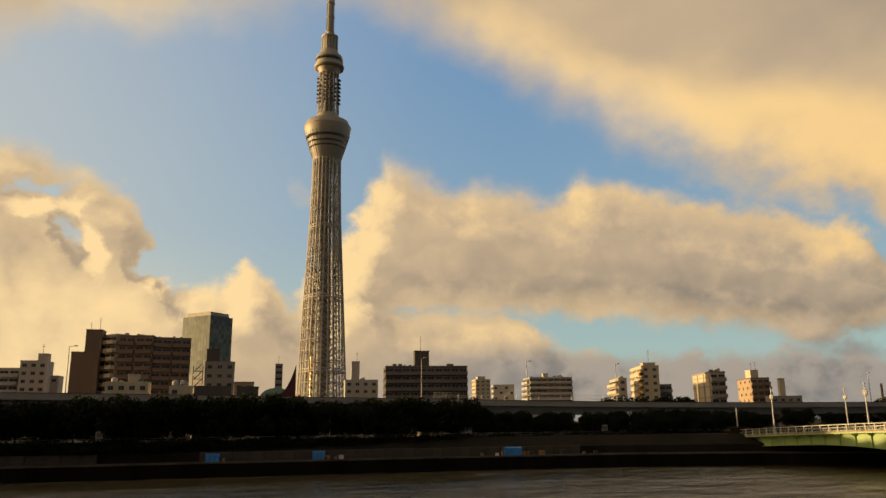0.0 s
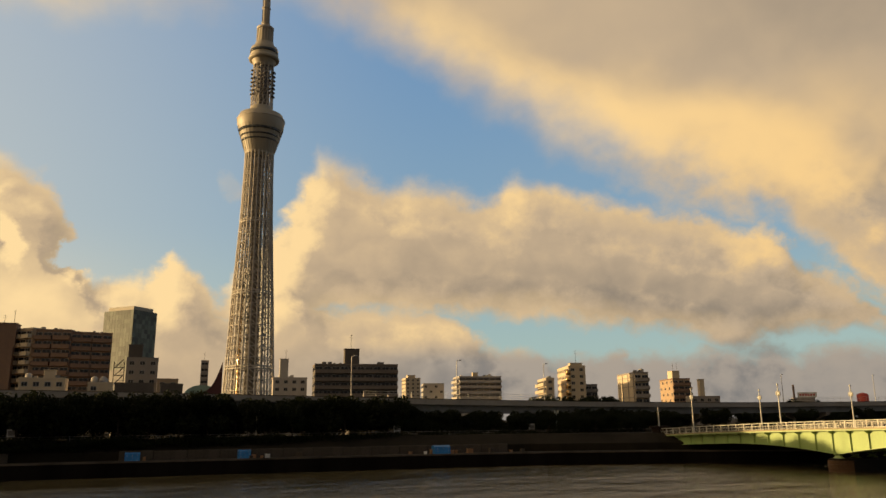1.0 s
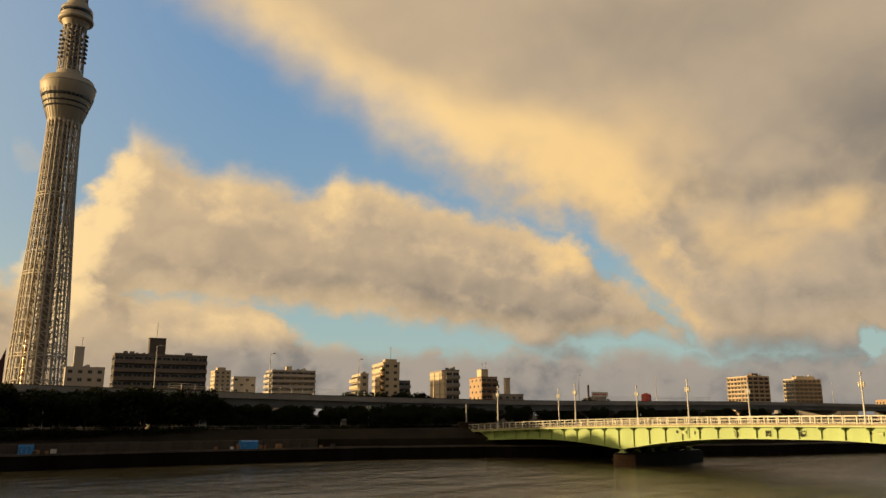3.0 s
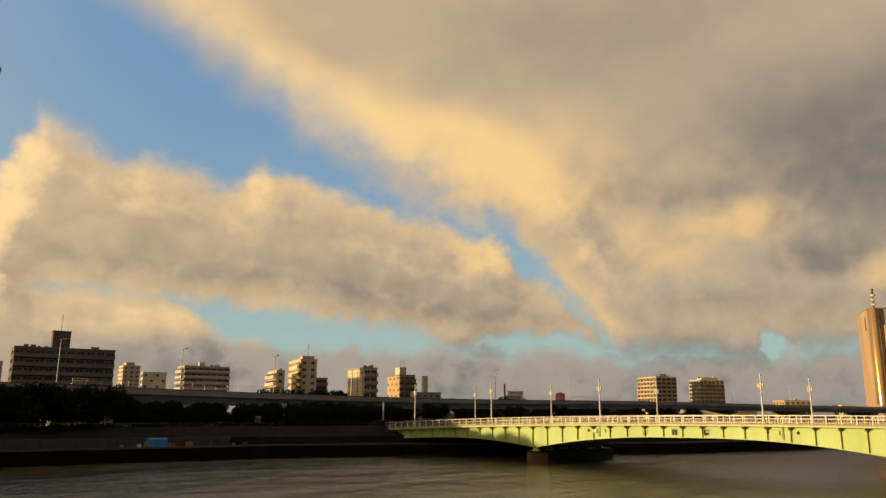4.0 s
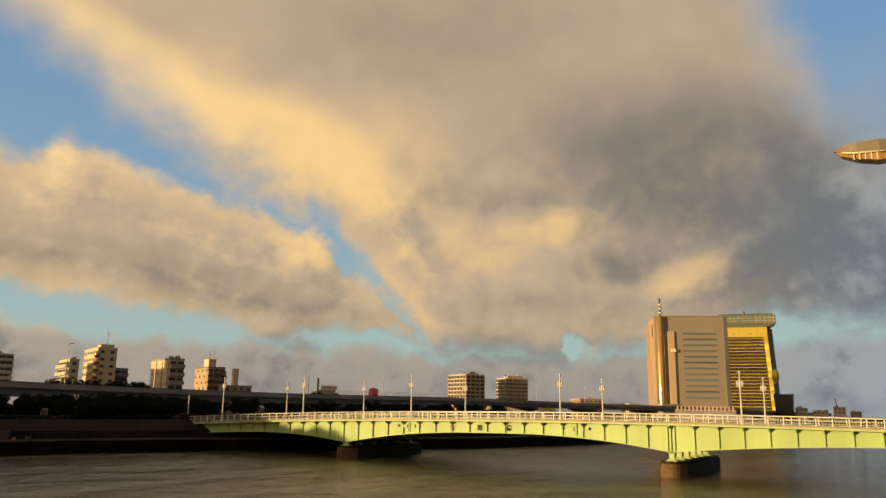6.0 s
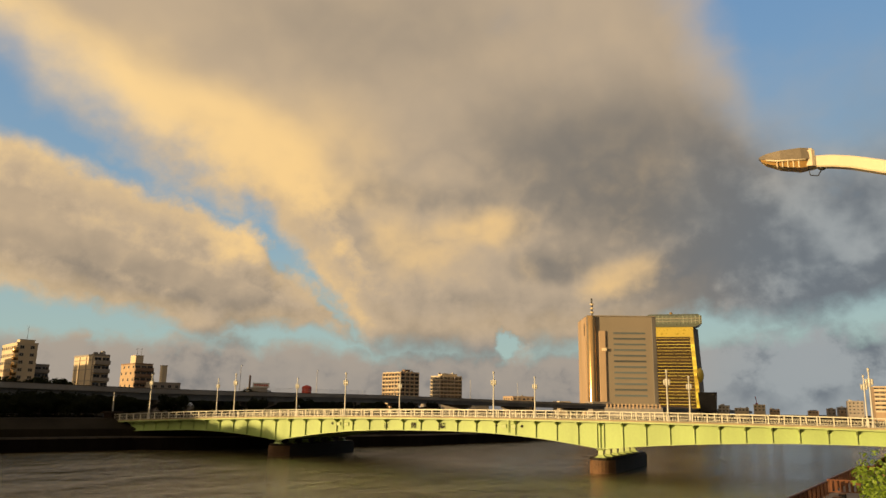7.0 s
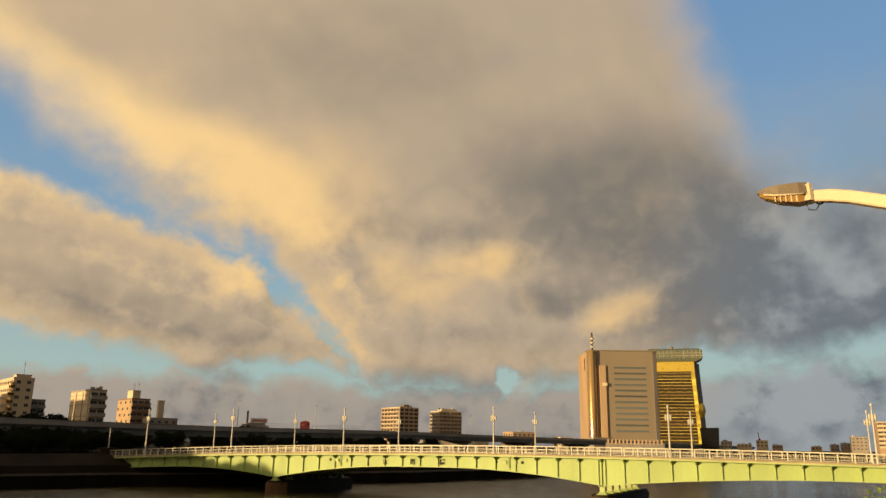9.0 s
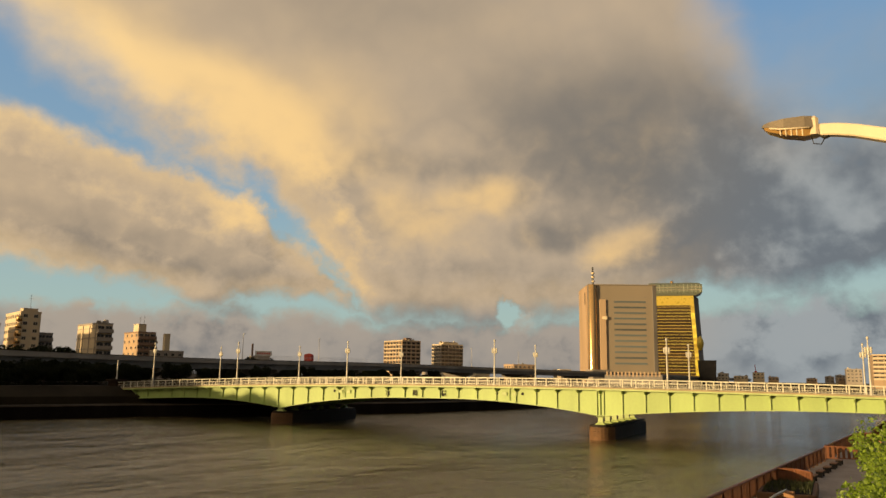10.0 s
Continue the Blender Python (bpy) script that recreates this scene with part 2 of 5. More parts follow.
M = {}
for row in [
        ("girder", (0.34, 0.46, 0.145), 0.55, 0.0, 0.14, 2.0, 0.15, None, True), ("girder_trim", (0.36, 0.46, 0.17), 0.5, 0.0, 0.15, 1.0),
        ("rail_paint", (0.60, 0.58, 0.46), 0.45, 0.0, 0.1, 0.5), ("deck_edge", (0.34, 0.28, 0.16), 0.8, 0.0, 0.2, 1.0), ("asphalt", (0.05, 0.05, 0.052), 0.9, 0.0, 0.25, 1.0),
        # near-black stone and brick colours hold the shade of the piers and pillar
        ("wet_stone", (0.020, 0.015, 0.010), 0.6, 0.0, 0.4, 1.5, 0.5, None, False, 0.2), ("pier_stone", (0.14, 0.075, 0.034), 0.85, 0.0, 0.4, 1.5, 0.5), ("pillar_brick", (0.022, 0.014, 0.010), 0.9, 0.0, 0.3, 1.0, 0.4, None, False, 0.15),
        ("steel_white", (0.50, 0.49, 0.44), 0.45, 0.1, 0.1, 1.0), ("lamp_glass", (0.48, 0.46, 0.38), 0.25, 0.0, 0.05, 1.0),
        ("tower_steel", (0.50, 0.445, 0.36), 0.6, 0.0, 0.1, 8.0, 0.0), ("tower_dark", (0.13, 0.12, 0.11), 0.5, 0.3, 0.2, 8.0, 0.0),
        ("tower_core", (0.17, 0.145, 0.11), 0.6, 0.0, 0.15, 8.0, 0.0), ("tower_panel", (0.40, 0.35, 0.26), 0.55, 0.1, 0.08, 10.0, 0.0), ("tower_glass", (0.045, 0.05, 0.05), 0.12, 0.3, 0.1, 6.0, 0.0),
        ("viaduct", (0.33, 0.30, 0.26), 0.8, 0.0, 0.2, 4.0, 0.2, None, True), ("viaduct_girder", (0.24, 0.24, 0.23), 0.6, 0.1, 0.2, 4.0, 0.1, None, True),
        # concrete, quay, soil and paving hold the bank's deep shade in their dark colours
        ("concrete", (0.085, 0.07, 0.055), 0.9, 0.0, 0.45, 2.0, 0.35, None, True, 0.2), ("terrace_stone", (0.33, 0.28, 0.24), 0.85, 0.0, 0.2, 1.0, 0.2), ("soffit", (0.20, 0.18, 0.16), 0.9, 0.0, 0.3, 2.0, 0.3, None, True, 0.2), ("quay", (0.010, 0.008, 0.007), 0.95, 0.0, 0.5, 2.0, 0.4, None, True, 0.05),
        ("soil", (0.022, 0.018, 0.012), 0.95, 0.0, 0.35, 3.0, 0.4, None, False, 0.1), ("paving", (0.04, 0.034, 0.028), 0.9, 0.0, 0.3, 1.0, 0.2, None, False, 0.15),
        ("bark", (0.05, 0.036, 0.025), 0.9, 0.0, 0.3, 0.3, 0.5), ("tarp", (0.03, 0.20, 0.52), 0.5, 0.0, 0.2, 0.5, 0.3),
        ("roof_grey", (0.22, 0.21, 0.20), 0.9, 0.0, 0.25, 2.0), ("window_frame", (0.35, 0.34, 0.32), 0.5, 0.3, 0.1, 1.0, 0.0),
        ("dark_metal", (0.05, 0.05, 0.05), 0.5, 0.5, 0.2, 1.0), ("wood_rail", (0.16, 0.06, 0.024), 0.6, 0.0, 0.35, 0.5, 0.3, None, False, 0.5, 0.2), ("timber", (0.32, 0.17, 0.08), 0.75, 0.0, 0.3, 0.5, 0.3),
        ("lamp_paint", (0.74, 0.62, 0.42), 0.35, 0.0, 0.06, 0.3, 0.05), ("lamp_body", (0.30, 0.25, 0.18), 0.35, 0.6, 0.1, 0.2, 0.05),
        ("wall_white", (0.50, 0.46, 0.40), 0.85, 0.0, 0.14, 4.0, 0.1, None, True), ("wall_cream", (0.60, 0.50, 0.35), 0.85, 0.0, 0.14, 4.0, 0.1, None, True),
        ("wall_brown", (0.23, 0.15, 0.105), 0.85, 0.0, 0.18, 4.0, 0.1, None, True), ("wall_dark", (0.105, 0.09, 0.075), 0.85, 0.0, 0.2, 4.0, 0.1, None, True),
        ("wall_grey", (0.30, 0.265, 0.23), 0.85, 0.0, 0.18, 4.0, 0.1, None, True), ("wall_tan", (0.42, 0.30, 0.19), 0.85, 0.0, 0.18, 4.0, 0.1, None, True),
        ("wall_taupe", (0.19, 0.155, 0.125), 0.85, 0.0, 0.2, 4.0, 0.1, None, True), ("wall_maroon", (0.08, 0.022, 0.02), 0.7, 0.0, 0.2, 4.0, 0.1), ("ward_panel", (0.255, 0.215, 0.16), 0.5, 0.1, 0.06, 8.0, 0.0, None, True),
        ("bronze", (0.62, 0.40, 0.17), 0.22, 0.9, 0.1, 6.0, 0.0), ("green_roof", (0.25, 0.36, 0.29), 0.7, 0.0, 0.15, 2.0), ("sign_red", (0.45, 0.06, 0.04), 0.6), ("sign_white", (0.7, 0.68, 0.64), 0.6),
        ("ink", (0.018, 0.016, 0.010), 0.8, 0.0, 0.1, 1.0, 0.0)]:
    M[row[0]] = material(*row)


def glass(name, colour, rough=0.06, metal=0.0, spec=0.8):
    m = bpy.data.materials.new(name)
    m.use_nodes = True
    n = Nodes(m.node_tree)
    p = m.node_tree.nodes["Principled BSDF"]
    info = n.add("ShaderNodeObjectInfo").outputs["Random"]
    co = n.add("ShaderNodeTexCoord").outputs["Object"]
    wave = n.noise(co, 0.6, 2.0)
    n.put(n.mix(info, tuple(c * 0.6 for c in colour), tuple(min(1, c * 1.5) for c in colour)), p.inputs["Base Color"])
    n.put(n.math("ADD", rough, n.math("MULTIPLY", wave, 0.06)), p.inputs["Roughness"])
    p.inputs["Metallic"].default_value, p.inputs["Specular IOR Level"].default_value = metal, spec
    n.put(n.add("ShaderNodeBump", Strength=0.05, Distance=0.02, Height=wave).outputs[0], p.inputs["Normal"])
    return m


M["pane"] = glass("pane", (0.03, 0.03, 0.03), 0.06, 0.0, 0.5)
M["green_glass"] = glass("green_glass", (0.13, 0.15, 0.115), 0.34, 0.0, 0.35)
M["crown_glass"] = glass("crown_glass", (0.24, 0.27, 0.20), 0.25, 0.2)
M["ribbon_glass"] = glass("ribbon_glass", (0.09, 0.12, 0.13), 0.15, 0.2)
M["gold_glass"] = glass("gold_glass", (0.85, 0.60, 0.09), 0.25, 0.3)
M["amber_glass"] = glass("amber_glass", (0.07, 0.045, 0.018), 0.14, 0.35)
M["black_glass"] = glass("black_glass", (0.018, 0.016, 0.015), 0.1)
M["lamp_lens"] = glass("lamp_lens", (0.26, 0.155, 0.05), 0.12)


def leaf(name, a, b, rough=0.55):
    m = bpy.data.materials.new(name)
    m.use_nodes = True
    n = Nodes(m.node_tree)
    p = m.node_tree.nodes["Principled BSDF"]
    isl = n.add("ShaderNodeNewGeometry").outputs["Random Per Island"]
    co = n.add("ShaderNodeTexCoord").outputs["Object"]
    c = n.mix(n.math("ADD", n.math("MULTIPLY", isl, 0.6), n.math("MULTIPLY", n.noise(co, 0.5, 3.0), 0.4)), a, b)
    n.put(c, p.inputs["Base Color"])
    p.inputs["Roughness"].default_value = rough
    p.inputs["Specular IOR Level"].default_value = 0.12 if "far" in name else 0.4
    t = n.add("ShaderNodeBsdfTranslucent", Color=c)
    s = n.add("ShaderNodeMixShader", i0=0.25)
    n.put(p.outputs[0], s.inputs[1])
    n.put(t.outputs[0], s.inputs[2])
    n.put(s.outputs[0], m.node_tree.nodes["Material Output"].inputs[0])
    return m


# far leaves are near black: the bank's deep shade is put into their colour
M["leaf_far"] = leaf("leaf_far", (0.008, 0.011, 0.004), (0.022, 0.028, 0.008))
M["leaf_near"] = leaf("leaf_near", (0.05, 0.10, 0.010), (0.28, 0.40, 0.04), 0.4)
M["grass"] = leaf("grass", (0.02, 0.03, 0.01), (0.06, 0.07, 0.02))

water = bpy.data.materials.new("river_water")
water.use_nodes = True
wn = Nodes(water.node_tree)
wp = water.node_tree.nodes["Principled BSDF"]
wp.inputs["Base Color"].default_value = (0.105, 0.088, 0.042, 1)
wp.inputs["Roughness"].default_value = 0.06
wp.inputs["IOR"].default_value = 1.333
wco = wn.add("ShaderNodeTexCoord").outputs["Object"]
swell = wn.noise(wn.vec("MULTIPLY", wco, (0.55, 0.85, 1)), 0.55, 7.0, 0.62)
chop = wn.noise(wn.vec("MULTIPLY", wco, (0.5, 0.9, 1)), 0.16, 3.0, 0.5)
patch = wn.smooth(wn.noise(wn.vec("MULTIPLY", wco, (0.35, 1, 1)), 0.03, 4.0), 0.35, 0.65, 0.55, 1.3)
high = wn.math("MULTIPLY", wn.math("ADD", wn.math("MULTIPLY", swell, 0.8), wn.math("MULTIPLY", chop, 1.5)), patch)
wn.put(wn.add("ShaderNodeBump", Strength=1.0, Distance=0.46, Height=high).outputs[0], wp.inputs["Normal"])
M["water"] = water


# ---- mesh building ----
class Geo:
    """Collects vertices and faces of one mesh."""

    def __init__(self):
        self.v, self.f, self.smooth = [], [], []

    def add(self, verts, faces, smooth=False):
        k = len(self.v)
        self.v += [tuple(p) for p in verts]
        self.f += [tuple(i + k for i in f) for f in faces]
        self.smooth += [smooth] * len(faces)
        return self

    def box(self, a, b, m=None):
        x0, y0, z0 = a
        x1, y1, z1 = b
        vs = [Vector((x, y, z)) for z in (z0, z1) for x, y in ((x0, y0), (x1, y0), (x1, y1), (x0, y1))]
        if m is not None:
            vs = [m @ p for p in vs]
        return self.add(vs, [(3, 2, 1, 0), (4, 5, 6, 7), (0, 1, 5, 4), (1, 2, 6, 5), (2, 3, 7, 6), (3, 0, 4, 7)])

    def soft(self, a, b, c=0.05):
        """A box with chamfered upright and top edges."""
        x0, y0, z0 = a
        x1, y1, z1 = b
        ring = lambda i, z: [(x0 + c, y0 + i, z), (x1 - c, y0 + i, z), (x1 - i, y0 + c, z), (x1 - i, y1 - c, z), (x1 - c, y1 - i, z), (x0 + c, y1 - i, z), (x0 + i, y1 - c, z), (x0 + i, y0 + c, z)]
        top = [(min(max(x, x0 + c), x1 - c), min(max(y, y0 + c), y1 - c), z1) for x, y, _ in ring(0, 0)]
        vs = ring(0, z0) + ring(0, z1 - c) + top
        fs = [tuple(range(7, -1, -1)), tuple(range(16, 24))]
        for r in (0, 8):
            fs += [(r + k, r + (k + 1) % 8, r + 8 + (k + 1) % 8, r + 8 + k) for k in range(8)]
        return self.add(vs, fs)

    def tube(self, p, q, r, n=6, r2=None, cap=True):
        p, q = Vector(p), Vector(q)
        d = (q - p).normalized()
        a = d.cross(Vector((0, 0, 1)) if abs(d.z) < 0.95 else Vector((1, 0, 0))).normalized()
        b = d.cross(a)
        r2 = r if r2 is None else r2
        vs = [c + (a * math.cos(2 * math.pi * k / n) + b * math.sin(2 * math.pi * k / n)) * rr for c, rr in ((p, r), (q, r2)) for k in range(n)]
        fs = [(k, (k + 1) % n, n + (k + 1) % n, n + k) for k in range(n)]
        self.add(vs, fs, n > 5)
        if cap:
            self.add(vs[:n], [tuple(range(n))[::-1]])
            self.add(vs[n:], [tuple(range(n))])
        return self

    def pipe(self, pts, r, n=6, closed=False):
        """One continuous tube through the points."""
        pts = [Vector(p) for p in pts]
        m = len(pts)
        vs = []
        for i, p in enumerate(pts):
            a, b = (pts[i - 1], pts[(i + 1) % m]) if closed else (pts[max(i - 1, 0)], pts[min(i + 1, m - 1)])
            d = (b - a).normalized()
            e = d.cross(Vector((0, 0, 1)) if abs(d.z) < 0.95 else Vector((1, 0, 0))).normalized()
            h = d.cross(e)
            vs += [p + (e * math.cos(2 * math.pi * k / n) + h * math.sin(2 * math.pi * k / n)) * r for k in range(n)]
        last = m if closed else m - 1
        fs = [(i * n + k, i * n + (k + 1) % n, (i + 1) % m * n + (k + 1) % n, (i + 1) % m * n + k) for i in range(last) for k in range(n)]
        if not closed:
            fs += [tuple(range(n))[::-1], tuple(range((m - 1) * n, m * n))]
        return self.add(vs, fs, True)

    def lathe(self, profile, n=24, at=(0, 0, 0), smooth=True):
        vs = [(at[0] + r * math.cos(2 * math.pi * k / n), at[1] + r * math.sin(2 * math.pi * k / n), at[2] + z) for r, z in profile for k in range(n)]
        fs = [(i * n + k, i * n + (k + 1) % n, (i + 1) * n + (k + 1) % n, (i + 1) * n + k) for i in range(len(profile) - 1) for k in range(n)]
        self.add(vs, fs, smooth)
        m = len(profile) - 1
        self.add(vs[:n], [tuple(range(n))[::-1]])
        return self.add(vs[m * n:], [tuple(range(n))])

    def prism(self, outline, a, b, plane="xz"):
        """An outline in a plane drawn out from a to b."""
        put = {"xz": lambda u, v, t: (u, t, v), "yz": lambda u, v, t: (t, u, v), "xy": lambda u, v, t: (u, v, t)}[plane]
        n = len(outline)
        vs = [put(u, v, t) for t in (a, b) for u, v in outline]
        fs = [(k, (k + 1) % n, n + (k + 1) % n, n + k) for k in range(n)] + [tuple(range(n))[::-1], tuple(range(n, 2 * n))]
        return self.add(vs, fs)

    def sweep(self, sections):
        """Joins cross sections of equal length into a closed skin."""
        n = len(sections[0])
        vs = [p for s in sections for p in s]
        fs = [(i * n + k, i * n + (k + 1) % n, (i + 1) * n + (k + 1) % n, (i + 1) * n + k) for i in range(len(sections) - 1) for k in range(n)]
        fs += [tuple(range(n))[::-1], tuple(range(len(vs) - n, len(vs)))]
        return self.add(vs, fs)

    def mesh(self, name, mat):
        me = bpy.data.meshes.new(name)
        me.from_pydata(self.v, [], self.f)
        me.polygons.foreach_set("use_smooth", self.smooth)
        me.materials.append(M[mat])
        bm = bmesh.new()
        bm.from_mesh(me)
        bmesh.ops.recalc_face_normals(bm, faces=bm.faces)
        bm.to_mesh(me)
        bm.free()
        return me


def part(name, geo, mat, parent=None, label="", at=None):
    """One mesh object under a thing or a part. geo: a Geo, or a mesh that is shared."""
    ob = new(name, geo.mesh(name, mat) if isinstance(geo, Geo) else geo)
    if parent is not None:
        ob.parent = parent
    if at is not None:
        ob.matrix_basis = at if isinstance(at, Matrix) else Matrix.Translation(at)
    return tagged(ob, label)


def thing(name, label, category, at=(0, 0, 0), turn=0.0, group="", kind=""):
    ob = new(name)
    ob.empty_display_size = 0.2
    ob.matrix_basis = pose(*at, 0, 0, turn)
    return tagged(ob, label, category, group, kind)


# ---- ground, river and banks ----
LEVEE, TERRACE, BANK = 7.9, 2.5, 6.3
WEST = ([-4600, -300, 0, 150, 350, 560, 680, 800, 1000, 4600], [40, 32, 11.8, -8, -32, -50, -22, 20, 70, 70])
# the inward bend past the bridge is made up to draw the dark band there
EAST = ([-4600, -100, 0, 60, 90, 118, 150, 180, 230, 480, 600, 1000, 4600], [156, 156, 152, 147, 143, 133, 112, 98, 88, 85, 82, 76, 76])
west = lambda x: float(np.interp(x, *WEST))
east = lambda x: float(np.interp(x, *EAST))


def ground_sheet():
    xs = [-4600, -1200, -300, -120, -60, 0, 30, 60, 90, 118, 150, 180, 230, 300, 350, 400, 440, 480, 540, 600, 680, 800, 1000, 1600, 4600]
    g, n = Geo(), 12
    for x in xs:
        w, e = west(x), east(x)
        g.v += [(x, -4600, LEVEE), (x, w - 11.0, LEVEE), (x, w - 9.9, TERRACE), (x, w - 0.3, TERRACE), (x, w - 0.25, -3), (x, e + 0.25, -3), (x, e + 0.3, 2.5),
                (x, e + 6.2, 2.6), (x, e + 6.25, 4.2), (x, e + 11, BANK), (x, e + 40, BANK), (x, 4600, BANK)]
    g.f = [(i * n + k, (i + 1) * n + k, (i + 1) * n + k + 1, i * n + k + 1) for i in range(len(xs) - 1) for k in range(n - 1)]
    g.smooth = [False] * len(g.f)
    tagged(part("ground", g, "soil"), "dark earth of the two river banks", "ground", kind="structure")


ground_sheet()
river = Geo().add([(-4500, -60, 0), (4500, -60, 0), (4500, 160, 0), (-4500, 160, 0)], [(0, 1, 2, 3)])
tagged(part("water", river, "water"), "grey-green rippled river water under a cloudy dawn", "river", kind="structure")


def strip_along(name, label, curve, xs, lo, hi, z0, z1, mat, category):
    """A long wall or path that follows a bank: lo and hi are its edges off the bank line."""
    secs = [[(x, curve(x) + lo, z0), (x, curve(x) + hi, z0), (x, curve(x) + hi, z1), (x, curve(x) + lo, z1)] for x in xs]
    return tagged(part(name, Geo().sweep(secs), mat), label, category, kind="structure")


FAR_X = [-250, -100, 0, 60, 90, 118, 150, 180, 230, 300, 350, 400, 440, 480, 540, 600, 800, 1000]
strip_along("quay_wall", "quay wall of the far bank, coloured dark as shade", east, FAR_X, -0.15, 0.7, -2.5, 2.45, "quay", "wall")
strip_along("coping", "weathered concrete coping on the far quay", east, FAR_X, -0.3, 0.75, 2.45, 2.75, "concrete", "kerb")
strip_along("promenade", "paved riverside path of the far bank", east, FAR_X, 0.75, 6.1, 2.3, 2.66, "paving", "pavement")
strip_along("terrace_paving", "grey paved riverside terrace", west, [-40, 0, 40, 80, 120, 150, 250, 350, 560], -9.85, -0.1, 2.2, 2.53, "terrace_stone", "pavement")
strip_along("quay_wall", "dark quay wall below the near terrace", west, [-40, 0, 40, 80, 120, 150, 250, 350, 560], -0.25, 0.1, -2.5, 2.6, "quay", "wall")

flood_wall = thing("flood_wall", "stained concrete flood wall along the far promenade, darkened as shade", "wall", kind="structure")
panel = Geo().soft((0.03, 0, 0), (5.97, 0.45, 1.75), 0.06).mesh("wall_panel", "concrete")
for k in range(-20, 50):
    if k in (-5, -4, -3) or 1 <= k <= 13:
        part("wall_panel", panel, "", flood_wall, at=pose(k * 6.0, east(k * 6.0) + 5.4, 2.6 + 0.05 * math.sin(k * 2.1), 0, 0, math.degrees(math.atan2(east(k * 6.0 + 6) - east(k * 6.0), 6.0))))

# ---- elevated expressway on the far bank ----
VX = [-300, -60, 0, 77, 140, 190, 267, 330, 400, 470, 560, 800, 1100]
VY = [172, 172, 171, 170, 170, 170, 170, 171, 166, 132, 112, 100, 96]
VZ = [16.6, 16.4, 15.8, 14.4, 13.8, 13.8, 14.8, 15.0, 14.7, 14.2, 13.6, 13.2, 13.0]
vx = sorted(set(VX) | set(range(-300, 1100, 20)))
smoothed = lambda ys, x: sum(float(np.interp(x + o, VX, ys)) for o in (-40, -20, 0, 20, 40)) / 5
vline = [(x, smoothed(VY, x), smoothed(VZ, x)) for x in vx]
expressway = thing("expressway", "grey elevated concrete expressway on piers along the far bank", "viaduct", kind="structure")


def along(pts, outline, mat, name, label=""):
    secs = [[(x, y + u, z + v) for u, v in outline] for x, y, z in pts]
    return part(name, Geo().sweep(secs), mat, expressway, label)


along(vline, [(0, -1.0), (0.25, -1.0), (0.25, 0.0), (0, 0.0)], "viaduct", "parapet", "pale concrete parapet")
along(vline, [(17.75, -1.0), (18, -1.0), (18, 0.0), (17.75, 0.0)], "viaduct", "parapet")
along(vline, [(-0.15, -1.35), (18.15, -1.35), (18.15, -1.0), (-0.15, -1.0)], "viaduct", "deck_slab")
along(vline, [(1.0, -3.1), (4.6, -3.1), (5.0, -1.35), (0.8, -1.35)], "viaduct_girder", "box_girder", "grey steel box girder")
along(vline, [(13.2, -3.1), (16.8, -3.1), (17.0, -1.35), (13.0, -1.35)], "viaduct_girder", "box_girder", "grey steel box girder")
along(vline, [(-0.05, -0.06), (0.3, -0.06), (0.3, 0.06), (-0.05, 0.06)], "concrete", "coping")


def viaduct_pier():
    g = Geo().prism([(5.0, 0), (13.0, 0), (13.0, 2.4), (17.2, 3.9), (17.2, 5.0), (0.8, 5.0), (0.8, 3.9), (5.0, 2.4)], -1.3, 1.3, "yz")
    g.v = [(x, y, z - 4.9) for x, y, z in g.v]
    g.soft((-1.2, 6.0, -12), (1.2, 12.0, -4.8), 0.2)
    return g.mesh("pier", "soffit")


pier_mesh = viaduct_pier()
for k in range(-3, 15):
    x = 109 + 51.5 * k
    part("pier", pier_mesh, "", expressway, at=(x, smoothed(VY, x), smoothed(VZ, x) - 3.15))

wire_fence = thing("wire_fence", "thin steel mesh fence on the expressway parapet", "fence")
post = Geo().tube((0, 0, 0), (0, 0, 1.5), 0.035, 5).mesh("post", "steel_white")
for k in range(70):
    x = 58 + k * 3.0
    if x > 120 and k % 9 == 0 or 112 < x < 190:
        continue
    part("post", post, "", wire_fence, at=(x, smoothed(VY, x) + 0.12, smoothed(VZ, x)))
for zz in (0.5, 1.0, 1.48):
    for x0, x1 in ((58, 111), (190, 268)):
        run = [x0 + (x1 - x0) * j / 8 for j in range(9)]
        g = Geo().pipe([(a, smoothed(VY, a) + 0.12, smoothed(VZ, a) + zz) for a in run], 0.03, 4)
        part("wire", g, "steel_white", wire_fence)


def road_lamp(x, side, high=9.5):
    ob = thing("road_lamp", "slim grey lamp post on the expressway parapet", "street lamp", (x, smoothed(VY, x) + (0.12 if side == 0 else 17.9), smoothed(VZ, x) - 0.1), 0, "expressway lamps")
    part("pole", Geo().tube((0, 0, 0), (0, 0, high), 0.13, 8, 0.08), "window_frame", ob)
    part("arm", Geo().tube((0, 0, high - 0.1), (0.9, 0.5, high + 0.15), 0.05, 6), "window_frame", ob)
    part("lamp_head", Geo().soft((0.7, 0.35, high + 0.08), (1.5, 0.7, high + 0.28), 0.05), "window_frame", ob)


for x, side in ((-20, 0), (27, 0), (55, 0), (82, 0), (107, 0), (212, 1), (258, 1), (321, 1), (365, 0), (408, 0)):
    road_lamp(x, side)

# ---- the road bridge ----
BX = 122.0                       # upstream face of the girders
PIERS = (97.5, 33.4)
PROFILE = np.polyfit([150, 135.6, 97.7, 71, 33, -6, -45], [5.2, 5.9, 7.05, 7.85, 7.9, 7.42, 6.7], 3)
